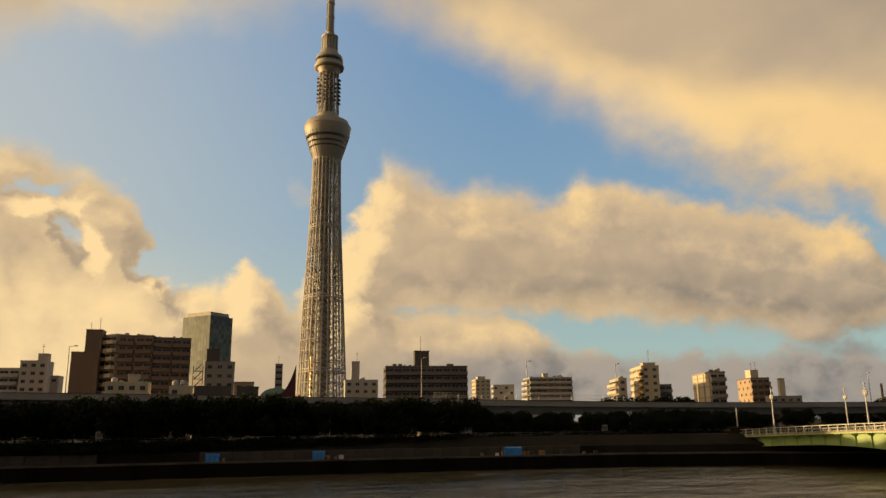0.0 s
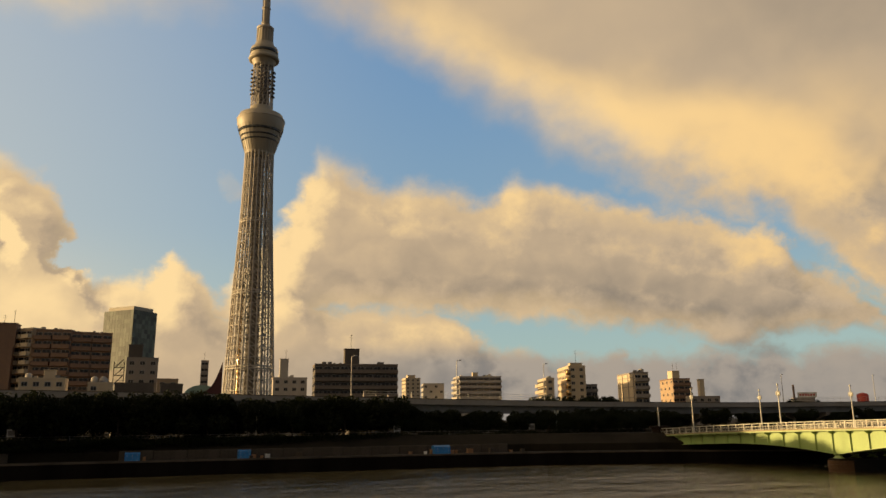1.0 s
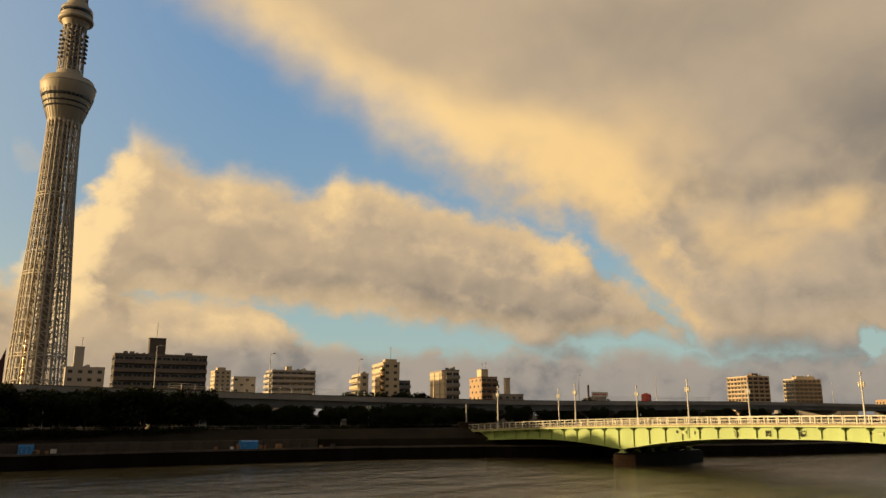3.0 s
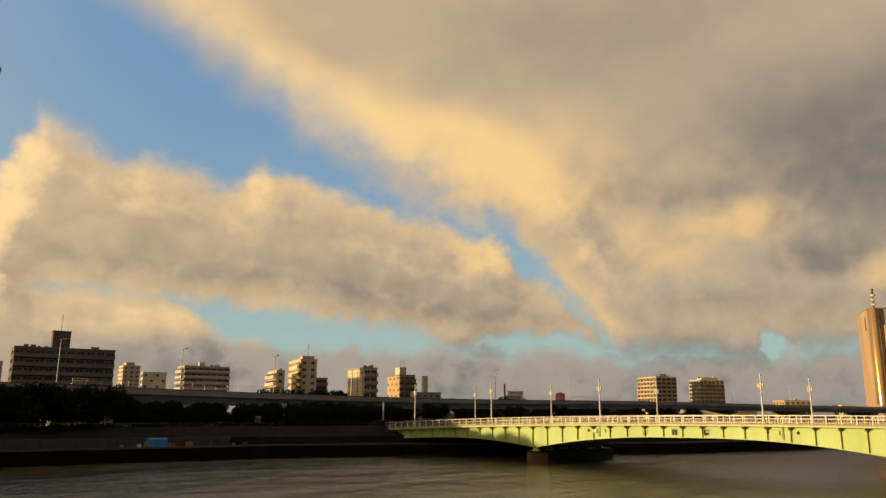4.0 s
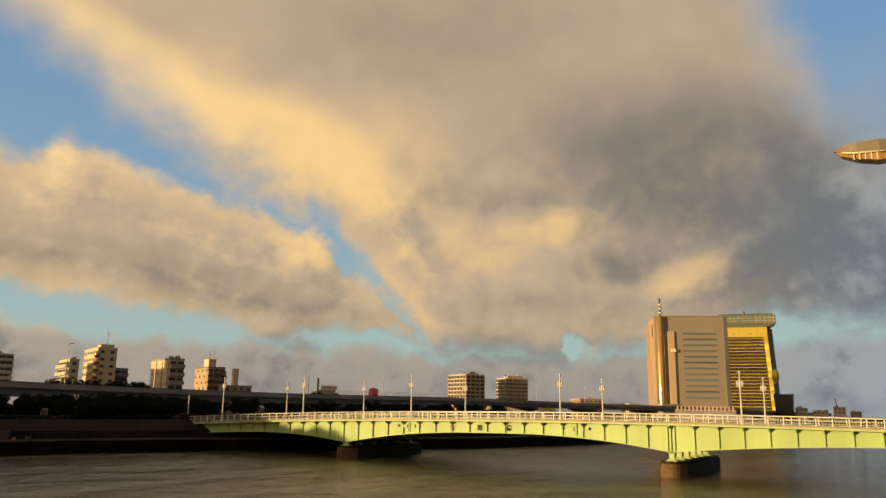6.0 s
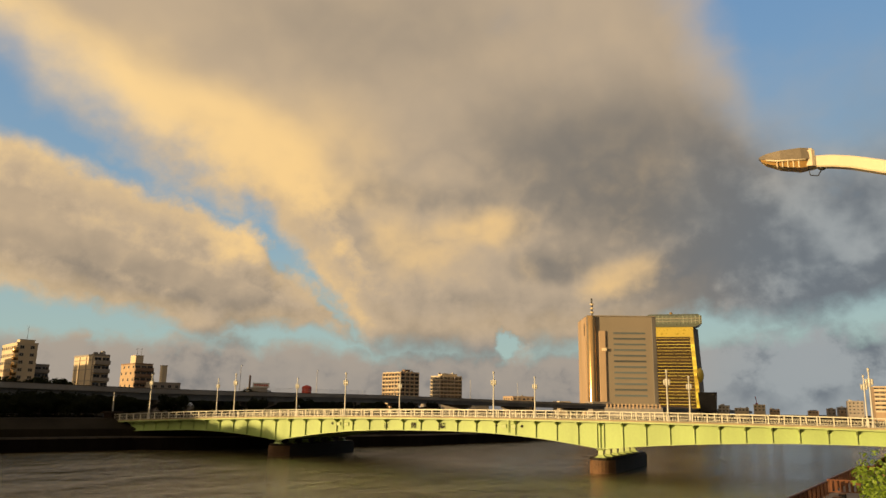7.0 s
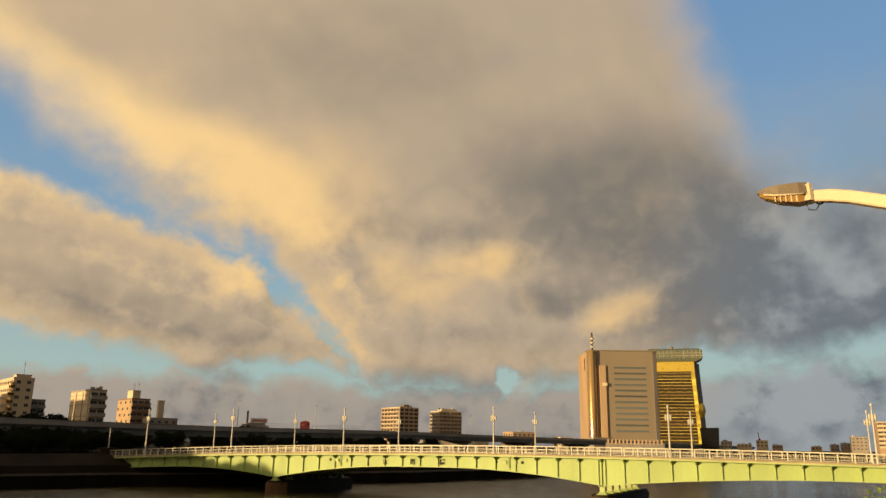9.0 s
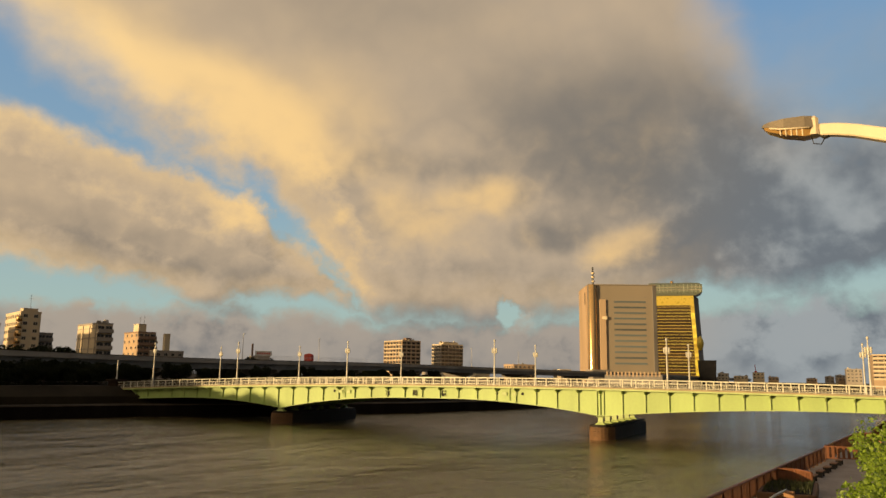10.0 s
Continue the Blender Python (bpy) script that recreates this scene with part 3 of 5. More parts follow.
gtop = lambda y: float(np.polyval(PROFILE, y))


def depth(y):
    d = 2.0
    for p in PIERS:
        reach = 40.0 if y < 33.4 else 27.0
        d = max(d, 2.0 + 2.15 * max(0.0, 1 - abs(y - p) / reach) ** 2)
    return d


gbot = lambda y: gtop(y) - depth(y)
bridge = thing("road_bridge", "pale green steel girder bridge with white railings on stone piers", "bridge", kind="structure")
STEP = 3.6
ys = [33.4 + STEP * k for k in range(-22, 32)]
ys = [y for y in ys if -45 < y < 146]
for y0, y1 in zip(ys, ys[1:]):
    sub = [y0 + 0.05 + (y1 - y0 - 0.1) * j / 4 for j in range(5)]
    outline = [(y, gbot(y)) for y in sub] + [(y, gtop(y) - 0.05) for y in sub[::-1]]
    part("girder_panel", Geo().prism(outline, BX, BX + 0.12, "yz"), "girder", bridge)
for y in ys:
    main = min(abs(y - p) for p in PIERS) < 0.5
    b, t = gbot(y), gtop(y)
    part("stiffener", Geo().box((BX - 0.32, y - 0.05, b + 0.05), (BX + 0.02, y + 0.05, t - 0.1)), "girder_trim", bridge)
    g = Geo().prism([(BX - 1.25, t - 0.03), (BX - 1.25, t - 0.22), (BX - 0.2, t - 0.75), (BX, t - 0.75), (BX, t - 0.03)], y - 0.09, y + 0.09, "xz")
    part("bracket", g, "girder_trim", bridge)
    if main:
        for o in (-0.55, 0.55):
            part("bearing_stiffener", Geo().box((BX - 0.28, y + o - 0.09, b + 0.05), (BX + 0.02, y + o + 0.09, t - 0.3)), "girder_trim", bridge)
fine = [-45 + k * 1.8 for k in range(107)]
flange = [[(BX - 0.3, y, gbot(y) - 0.1), (BX + 0.4, y, gbot(y) - 0.1), (BX + 0.4, y, gbot(y)), (BX - 0.3, y, gbot(y))] for y in fine if y < 146]
part("bottom_flange", Geo().sweep(flange), "girder_trim", bridge)
for off in (4.4, 8.8, 13.2, 17.6, 22.0):
    inner = [[(BX + off - 0.06, y, gbot(y)), (BX + off + 0.06, y, gbot(y)), (BX + off + 0.06, y, gtop(y)), (BX + off - 0.06, y, gtop(y))] for y in fine if y < 146]
    part("girder", Geo().sweep(inner), "girder", bridge)
slab = [[(BX - 1.25, y, gtop(y)), (BX + 23.2, y, gtop(y)), (BX + 23.2, y, gtop(y) + 0.34), (BX - 1.25, y, gtop(y) + 0.34)] for y in fine]
part("deck", Geo().sweep(slab), "deck_edge", bridge, "brown stained deck edge")
road = [[(BX + 3, y, gtop(y) + 0.34), (BX + 19, y, gtop(y) + 0.34), (BX + 19, y, gtop(y) + 0.36), (BX + 3, y, gtop(y) + 0.36)] for y in fine]
part("roadway", Geo().sweep(road), "asphalt", bridge)
trim = [[(BX - 1.3, y, gtop(y) - 0.12), (BX - 1.2, y, gtop(y) - 0.12), (BX - 1.2, y, gtop(y) + 0.1), (BX - 1.3, y, gtop(y) + 0.1)] for y in fine]
part("fascia", Geo().sweep(trim), "girder_trim", bridge, "pale yellow-green fascia strip")
for y in (82.5, 49.0):
    for o in (-0.9, 0.9):
        part("hinge_cover", Geo().soft((BX - 0.24, y + o - 0.5, gtop(y) - 1.35), (BX - 0.02, y + o + 0.5, gtop(y) - 0.75), 0.08), "girder_trim", bridge)
        part("drain_hole", Geo().tube((BX - 0.06, y + o * 2.6, gtop(y) - 1.0), (BX - 0.02, y + o * 2.6, gtop(y) - 1.0), 0.26, 12), "ink", bridge)
    part("drain_pipe", Geo().tube((BX - 0.3, y, gtop(y) - 2.1), (BX - 0.3, y, gtop(y)), 0.09, 8), "girder_trim", bridge)

for y in PIERS:
    # body coloured near black for shade; the nose keeps the lit stone colour
    pier = part("pier", Geo().prism([(BX + 1.2, y - 2.0), (BX + 24, y - 2.0), (BX + 25.6, y), (BX + 24, y + 2.0), (BX + 1.2, y + 2.0)], -3, 2.0, "xy"), "wet_stone", bridge, "stone pier with shade in its dark colour")
    nose = [(BX + 1.2 - 1.25 * math.sin(math.pi * k / 12) * 2.6, y - 2.02 * math.cos(math.pi * k / 12)) for k in range(13)]
    for j, z in enumerate((-3.0, 0.1, 0.74, 1.38)):
        top = (0.08, 0.72, 1.36, 2.0)[j]
        part("cutwater", Geo().prism([(px + 0.03 * (j % 2), py) for px, py in nose[::-1]], z, top, "xy"), "pier_stone", pier, "rust-brown stone course of the rounded cutwater")
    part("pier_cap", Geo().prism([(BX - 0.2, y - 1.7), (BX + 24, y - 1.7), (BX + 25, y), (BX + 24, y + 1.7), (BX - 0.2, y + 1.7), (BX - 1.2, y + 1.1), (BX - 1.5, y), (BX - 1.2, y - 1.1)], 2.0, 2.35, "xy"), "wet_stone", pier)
    for off in (0.1, 4.4, 8.8, 13.2, 17.6, 22.0):
        g = Geo().sweep([[(BX + off + a * s, y + b * s, z) for a, b in ((-0.5, -0.9), (0.5, -0.9), (0.5, 0.9), (-0.5, 0.9))] for s, z in ((1.0, 2.35), (0.45, 2.75), (0.45, gbot(y) - 0.3), (0.8, gbot(y) - 0.08))])
        part("bearing", g, "girder_trim", pier)

# railings: posts, handrails and fine bars
rail_post = Geo().soft((-0.09, -0.09, 0), (0.09, 0.09, 1.32), 0.03).mesh("post", "rail_paint")
bars = Geo()
for j in range(1, 5):
    bars.box((-0.015, j * 0.42 - 0.015, 0.15), (0.015, j * 0.42 + 0.015, 0.72))
bars.box((-0.025, 0.05, 0.70), (0.025, 2.05, 0.76)).box((-0.025, 0.05, 0.1), (0.025, 2.05, 0.16))
bars = bars.mesh("infill_panel", "rail_paint")
for x in (BX - 1.05, BX + 23.0):
    railing = thing("railing", "white painted steel bridge railing with thin bars", "railing", group="bridge railings")
    yy = [-44 + 2.1 * k for k in range(90)]
    for y in yy:
        z = gtop(y) + 0.34
        part("post", rail_post, "", railing, at=(x, y, z))
        slope = math.degrees(math.atan2(gtop(y + 2.1) - gtop(y), 2.1))
        part("infill_panel", bars, "", railing, at=pose(x, y, z, slope, 0, 0))
    hand = [[(x - 0.09, y, gtop(y) + 1.52), (x + 0.09, y, gtop(y) + 1.52), (x + 0.09, y, gtop(y) + 1.64), (x - 0.09, y, gtop(y) + 1.64)] for y in fine]
    part("handrail", Geo().sweep(hand), "rail_paint", railing)


def bridge_lamp(x, y, top=16.0):
    z = gtop(y) + 0.34
    ob = thing("bridge_lamp", "pale steel bridge lamp with a cluster of lanterns", "street lamp", (x, y, z), 0, "bridge lamps")
    high = top - z
    k = high - 2.1
    part("base", Geo().lathe([(0.28, 0), (0.28, 0.25), (0.2, 0.5), (0.16, 1.0)], 10), "steel_white", ob)
    part("pole", Geo().tube((0, 0, 0.9), (0, 0, high - 0.1), 0.15, 10, 0.085), "steel_white", ob)
    part("finial", Geo().lathe([(0.10, high - 0.5), (0.2, high - 0.3), (0.13, high - 0.05), (0.02, high)], 10), "steel_white", ob)
    for sx, sy in ((0, 1), (0, -1)):
        part("arm", Geo().tube((0, 0, k - 0.3), (0, sy * 0.34, k - 0.15), 0.04, 6), "steel_white", ob)
        lantern = part("lantern", Geo().lathe([(0.07, k - 0.3), (0.15, k - 0.15), (0.17, k + 0.4), (0.08, k + 0.5)], 8, (0, sy * 0.36, 0)), "lamp_glass", ob)
        part("cap", Geo().lathe([(0.19, k + 0.4), (0.19, k + 0.46), (0.04, k + 0.62)], 8, (0, sy * 0.36, 0)), "steel_white", lantern)
    part("collar", Geo().lathe([(0.15, k - 0.5), (0.2, k - 0.4), (0.2, k + 0.6), (0.13, k + 0.75)], 8), "steel_white", ob)


for y in (132.8, 109.0, 82.0, 51.7, 22.7, -4.7):
    bridge_lamp(BX - 0.3, y)
    bridge_lamp(BX + 20.2, y)

# the pillar's brown is darkened to carry the shade of the bank trees
abutment = thing("abutment_pillar", "brown masonry pillar at the bridge end, darkened as tree shade", "pillar", (BX - 1.6, 142.6, 0), kind="structure")
part("shaft", Geo().soft((-0.2, 0, -2.5), (2.6, 2.6, 7.4), 0.15), "pillar_brick", abutment)
part("cap", Geo().soft((-0.5, -0.3, 7.4), (2.9, 2.9, 7.8), 0.12), "pillar_brick", abutment)
part("mast", Geo().tube((1.6, 1.9, 7.8), (1.6, 1.9, 12.0), 0.16, 8, 0.1), "steel_white", abutment, "short white pole")
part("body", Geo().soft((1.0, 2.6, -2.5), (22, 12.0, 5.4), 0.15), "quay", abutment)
part("wing_wall", Geo().box((-16, 9.6, 4.0), (-0.3, 10.1, 5.6)), "pillar_brick", abutment)


# ---- broadcasting tower ----
def lattice_tower():
    ob = thing("broadcast_tower", "tall grey-white steel lattice broadcasting tower with two observation decks", "tower", (166.0, 897.0, BANK), 17)
    zb = [0, 40, 140, 240, 295, 330]
    rb = [29.6, 27.4, 23.6, 18.6, 17.0, 16.6]
    rad = lambda z, a: float(np.interp(z, zb, rb)) * (1 + 0.13 * max(0.0, 1 - z / 300) * math.cos(3 * a))
    n, levels = 24, [12.4 * k for k in range(27)] + [331]
    at = lambda k, z, s=1.0: (s * rad(z, 2 * math.pi * k / n) * math.cos(2 * math.pi * k / n), s * rad(z, 2 * math.pi * k / n) * math.sin(2 * math.pi * k / n), z)
    for k in range(n):
        part("column", Geo().pipe([at(k, z) for z in levels], 0.95 if k % 2 == 0 else 0.7, 6), "tower_steel", ob)
    for i, z in enumerate(levels):
        heavy = i in (5, 12, 19)
        part("ring", Geo().pipe([at(k, z) for k in range(n)], 0.85 if heavy else 0.52, 5, True), "tower_steel", ob)
        if heavy:
            part("ring", Geo().pipe([at(k, z + 3) for k in range(n)], 0.7, 5, True), "tower_steel", ob)
    g = Geo()
    for i, (z0, z1) in enumerate(zip(levels, levels[1:])):
        for k in range(n):
            a, b = (k, k + 1) if k % 2 else (k + 1, k)
            zm = (z0 + z1) / 2
            g.tube(at(a, z0), at(b, zm), 0.42, 5, cap=False)
            g.tube(at(a, zm), at(b, z1), 0.42, 5, cap=False)
    tagged(part("bracing", g, "tower_steel", ob), kind="stuff")
    inner = Geo()
    for k in range(0, n, 2):
        for z0, z1 in zip(levels[::2], levels[2::2]):
            inner.tube(at(k, z0, 0.66), at(k, z1, 0.66), 0.5, 5, cap=False)
            inner.tube(at(k, z0, 0.66), at(k + 2, z1, 0.66), 0.35, 4, cap=False)
            inner.tube(at(k, z1, 0.66), at(k + 2, z1, 0.66), 0.35, 4, cap=False)
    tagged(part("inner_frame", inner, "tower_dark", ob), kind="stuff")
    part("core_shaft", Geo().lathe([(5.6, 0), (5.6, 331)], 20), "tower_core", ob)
    # bronze cylinder added off centre to make the sun glint of the core
    part("lift_shaft", Geo().lathe([(1.6, 0), (1.6, 160)], 16, (-15.0, -3.0, 0)), "bronze", ob, "polished shaft added to give the core's sun glint")
    # lower observation deck
    deck = part("observation_deck", Geo().lathe([(16.4, 322), (17.8, 326), (23.6, 344), (27.4, 357), (28.6, 363), (28.8, 367), (28.0, 370), (26.8, 371.5), (26.2, 374), (15.2, 379), (13.6, 385)], 48), "tower_panel", ob, "pearl metal observation deck flaring outward")
    for z0, z1 in ((349.6, 352.8), (343.2, 345.2), (337.8, 339.6)):
        r = lambda z: float(np.interp(z, [326, 344, 357], [17.8, 23.6, 27.4])) + 0.25
        part("window_band", Geo().lathe([(r(z0) - 1, z0), (r(z0), z0), (r(z1), z1), (r(z1) - 1, z1)], 48), "tower_glass", deck, "dark ribbon of windows")
    part("rim", Geo().lathe([(28.2, 366.2), (29.3, 366.6), (29.3, 367.8), (28.2, 368.2)], 48), "tower_steel", deck)
    for k in range(36):
        a = 2 * math.pi * k / 36
        c, s = math.cos(a), math.sin(a)
        g = Geo().tube((18.0 * c, 18.0 * s, 325.6), (27.75 * c, 27.75 * s, 357), 0.22, 4)
        part("mullion", g, "tower_panel", deck)
    # upper shaft with dish racks
    m, up = 16, [379 + 9.4 * k for k in range(8)]
    ru = lambda z: float(np.interp(z, [379, 446], [13.4, 12.0]))
    pu = lambda k, z: (ru(z) * math.cos(2 * math.pi * k / m), ru(z) * math.sin(2 * math.pi * k / m), z)
    for k in range(m):
        g = Geo()
        for z0, z1 in zip(up, up[1:]):
            g.tube(pu(k, z0), pu(k, z1), 0.6, 5, cap=False)
            g.tube(pu(k, z0), pu(k + 1, z1), 0.32, 5, cap=False)
            g.tube(pu(k, z1), pu(k + 1, z1), 0.36, 5, cap=False)
        tagged(part("upper_column", g, "tower_steel", ob), kind="stuff")
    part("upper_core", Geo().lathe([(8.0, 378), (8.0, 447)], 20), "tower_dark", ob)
    for k in range(12):
        a = 2 * math.pi * (k + 0.3) / 12
        for j in range(7 if k % 3 else 5):
            z = 398 + 5.4 * j + (k % 2) * 2
            part("dish", Geo().lathe([(0.6, z), (1.6, z + 0.5), (1.7, z + 1.9), (0.7, z + 2.5)], 8, (13.9 * math.cos(a), 13.9 * math.sin(a), 0)), "tower_dark", ob)
    gallery = part("gallery", Geo().lathe([(12.2, 441), (13.6, 445), (16.0, 449), (17.2, 453), (17.4, 462), (16.4, 465), (12.6, 468), (11.0, 473)], 40), "tower_panel", ob, "upper gallery with a spiralling glass walk")
    part("glass_walk", Geo().lathe([(16.0, 447.6), (18.4, 448.2), (19.2, 450.4), (18.4, 452.6), (16.0, 453.2)], 40), "tower_panel", gallery)
    part("window_band", Geo().lathe([(16.8, 456.5), (17.5, 456.5), (17.55, 460.5), (16.8, 460.5)], 40), "tower_glass", gallery, "dark ribbon of windows")
    for k in range(18):
        a = 2 * math.pi * k / 18
        part("top_column", Geo().tube((10.2 * math.cos(a), 10.2 * math.sin(a), 470), (9.8 * math.cos(a), 9.8 * math.sin(a), 493), 0.6, 5), "tower_steel", ob)
    part("top_drum", Geo().lathe([(8.8, 470), (8.6, 492), (8.6, 494)], 24), "tower_panel", ob)
    part("top_cap", Geo().lathe([(10.4, 491.5), (10.8, 492.5), (10.8, 494), (9.0, 495)], 24), "tower_steel", ob)
    mast = part("antenna_mast", Geo().lathe([(3.2, 494), (3.2, 499), (4.5, 500), (4.5, 548), (4.0, 549), (4.0, 588), (2.4, 590), (2.4, 612), (1.0, 614), (0.8, 628)], 20), "tower_steel", ob, "ribbed antenna mast")
    for z in (500, 521, 541, 560, 578, 592, 606):
        part("collar", Geo().lathe([(4.4, z), (5.6, z + 0.3), (5.6, z + 1.3), (4.4, z + 1.8)], 20), "tower_steel", mast)
    for k in range(10):
        a = 2 * math.pi * k / 10
        part("antenna_rib", Geo().tube((4.7 * math.cos(a), 4.7 * math.sin(a), 500), (4.5 * math.cos(a), 4.5 * math.sin(a), 585), 0.35, 4), "tower_panel", mast)


lattice_tower()


# ---- town buildings ----
SHARED = {}


def shared(key, make, mat):
    if (key, mat) not in SHARED:
        SHARED[(key, mat)] = make().mesh(key[0], mat)
    return SHARED[(key, mat)]


def window_frame(w, h, out):
    """A rectangular frame with a central bar, one closed piece."""
    x, t = w / 2, 0.1
    xs, zs = (-x, -x + t, -t / 2, t / 2, x - t, x), (0, t, h - t, h)
    solid = [(i, j) for i in range(5) for j in range(3) if j != 1 or i in (0, 2, 4)]
    bm = bmesh.new()
    for i, j in solid:
        bm.faces.new([bm.verts.new((u, 0, v)) for u, v in ((xs[i], zs[j]), (xs[i + 1], zs[j]), (xs[i + 1], zs[j + 1]), (xs[i], zs[j + 1]))])
    bmesh.ops.remove_doubles(bm, verts=bm.verts, dist=1e-4)
    made = bmesh.ops.extrude_face_region(bm, geom=bm.faces[:])
    for v in made["geom"]:
        if isinstance(v, bmesh.types.BMVert):
            v.co.y = -out
    bm.verts.index_update()
    g = Geo().add([tuple(v.co) for v in bm.verts], [[v.index for v in f.verts] for f in bm.faces])
    bm.free()
    return g


def window(parent, x, z, side, w=1.7, h=1.5, glassy="pane"):
    """A framed window on the front (y = 0) or on the side wall (x = 0)."""
    at = pose(x, -0.004, z) if side == "front" else pose(-0.004, x, z, 0, 0, -90)
    frame_ob = part("window", shared(("window", w, h), lambda: window_frame(w, h, 0.1), "window_frame"), "", parent, at=at)
    part("pane", shared(("pane", w, h), lambda: Geo().box((-w / 2 + 0.1, -0.05, 0.1), (w / 2 - 0.1, -0.01, h - 0.1)), glassy), "", frame_ob)


def balcony(parent, x0, x1, z, side, wall, out=1.3, high=1.15):
    w = x1 - x0
    g = Geo().box((0, -out, -0.18), (w, 0, 0)).box((0, -out, 0), (w, -out + 0.14, high)).box((0, -out, 0), (0.12, 0, high)).box((w - 0.12, -out, 0), (w, 0, high))
    g.box((-0.03, -out - 0.04, high), (w + 0.03, -out + 0.18, high + 0.06))
    key = ("balcony", round(w, 2), round(out, 2), round(high, 2))
    at = pose(x0, -0.004, z) if side == "front" else pose(-0.004, x1, z, 0, 0, -90)
    ob = part("balcony", shared(key, lambda: g, wall), "", parent, at=at)
    return ob


def building(label, x, y, turn, w, d, top, wall, front="windows", side="windows", base=BANK, bay=3.4, storey=3.0, trim=None, from_z=11.0, group="", category="apartment building", skip=0):
    """A block with parapet, roof slab and the openings of its front and of its left side wall."""
    ob = thing("apartment_building" if "apartment" in category else "office_building", label, category, (x, y, base), turn, group)
    H = top - base
    trim = trim or wall
    part("wall", Geo().soft((0, 0, -0.5), (w, d, H - 0.6), 0.02), wall, ob)
    par = Geo()
    for a, b in (((-0.08, -0.08, H - 0.6), (w + 0.08, 0.25, H)), ((-0.08, d - 0.25, H - 0.6), (w + 0.08, d + 0.08, H)), ((-0.08, 0.25, H - 0.6), (0.25, d - 0.25, H)), ((w - 0.25, 0.25, H - 0.6), (w + 0.08, d - 0.25, H))):
        par.box(a, b)
    part("parapet", par, trim, ob)
    part("roof", Geo().box((0.26, 0.26, H - 0.59), (w - 0.26, d - 0.26, H - 0.4)), "roof_grey", ob)
    floors = int((H - 0.5) / storey)
    for face, length, style in (("front", w, front), ("side", d, side)):
        n = max(1, round(length / bay))
        step = length / n
        for k in range(floors):
            z = H - 0.5 - storey * (k + 1)
            if z + base < from_z or style == "blank":
                continue
            if style in ("balcony", "gallery"):
                cuts = [0.0, length] if style == "gallery" else [length * j / max(1, round(n / 2)) for j in range(max(1, round(n / 2)) + 1)]
                for a, b in zip(cuts, cuts[1:]):
                    gap = 0.0 if style == "gallery" else 0.25
                    balcony(ob, a + gap, b - gap, z + 0.05, face, trim)
            if style == "grid":
                band = Geo().box((0, -0.5, 0), (length, -0.004, 0.55))
                part("floor_band", shared(("floor_band", round(length, 2)), lambda: band, trim), "", ob, at=pose(0, 0, z - 0.1) if face == "front" else pose(0, length, z - 0.1, 0, 0, -90))
                for j in range(n + 1):
                    fin = shared(("fin", 1), lambda: Geo().box((-0.25, -0.4, 0), (0.25, -0.004, storey - 0.56)), wall)
                    u = min(max(step * j, 0.25), length - 0.25)
                    part("fin", fin, "", ob, at=pose(u, 0, z + 0.451) if face == "front" else pose(0, u, z + 0.451, 0, 0, -90))
            for j in range(n):
                if style == "sparse" and (j + k) % 2:
                    continue
                # wide dark panes fill these bays and stand for the shade of the recesses
                big = style in ("balcony", "gallery", "grid")
                window(ob, step * (j + 0.5), z + (0.1 if big else 0.95), face, min(step * 0.86, 3.2) if big else min(1.6, step * 0.55), 2.3 if big else 1.35)
    return ob


def roof_box(ob, x0, y0, x1, y1, z0, z1, mat, name="penthouse"):
    base = ob.matrix_basis.translation.z
    p = part(name, Geo().soft((x0, y0, z0 - base), (x1, y1, z1 - base), 0.08), mat, ob)
    part("cap", Geo().soft((x0 - 0.15, y0 - 0.15, z1 - base), (x1 + 0.15, y1 + 0.15, z1 - base + 0.2), 0.05), mat, p)
    return p


def roof_aerial(ob, x, y, z, high):
    base = ob.matrix_basis.translation.z
    p = part("aerial", Geo().tube((x, y, z - base), (x, y, z - base + high), 0.09, 5, 0.05), "dark_metal", ob)
    for k in (0.75, 0.9):
        part("crossbar", Geo().tube((x - 0.5, y, z - base + high * k), (x + 0.5, y, z - base + high * k), 0.04, 4), "dark_metal", p)


def roof_clutter(ob, w, d, top, seed):
    """Air conditioning units, tanks and railings on a roof."""
    rnd = random.Random(seed)
    base = ob.matrix_basis.translation.z
    for k in range(rnd.randint(3, 6)):
        x, y, s = rnd.uniform(1, w - 2), rnd.uniform(1, min(d - 2, 6)), rnd.uniform(0.6, 1.4)
        part("roof_unit", Geo().soft((x, y, top - base - 0.4), (x + s, y + 1.0, top - base + s * 0.7), 0.06), rnd.choice(["roof_grey", "wall_white", "window_frame"]), ob)
    if rnd.random() < 0.6:
        x = rnd.uniform(1.5, w - 1.5)
        part("water_tank", Geo().lathe([(0.9, top - base - 0.4), (0.9, top - base + 1.1), (0.3, top - base + 1.4)], 12, (x, 3.0, 0)), "wall_white", ob)


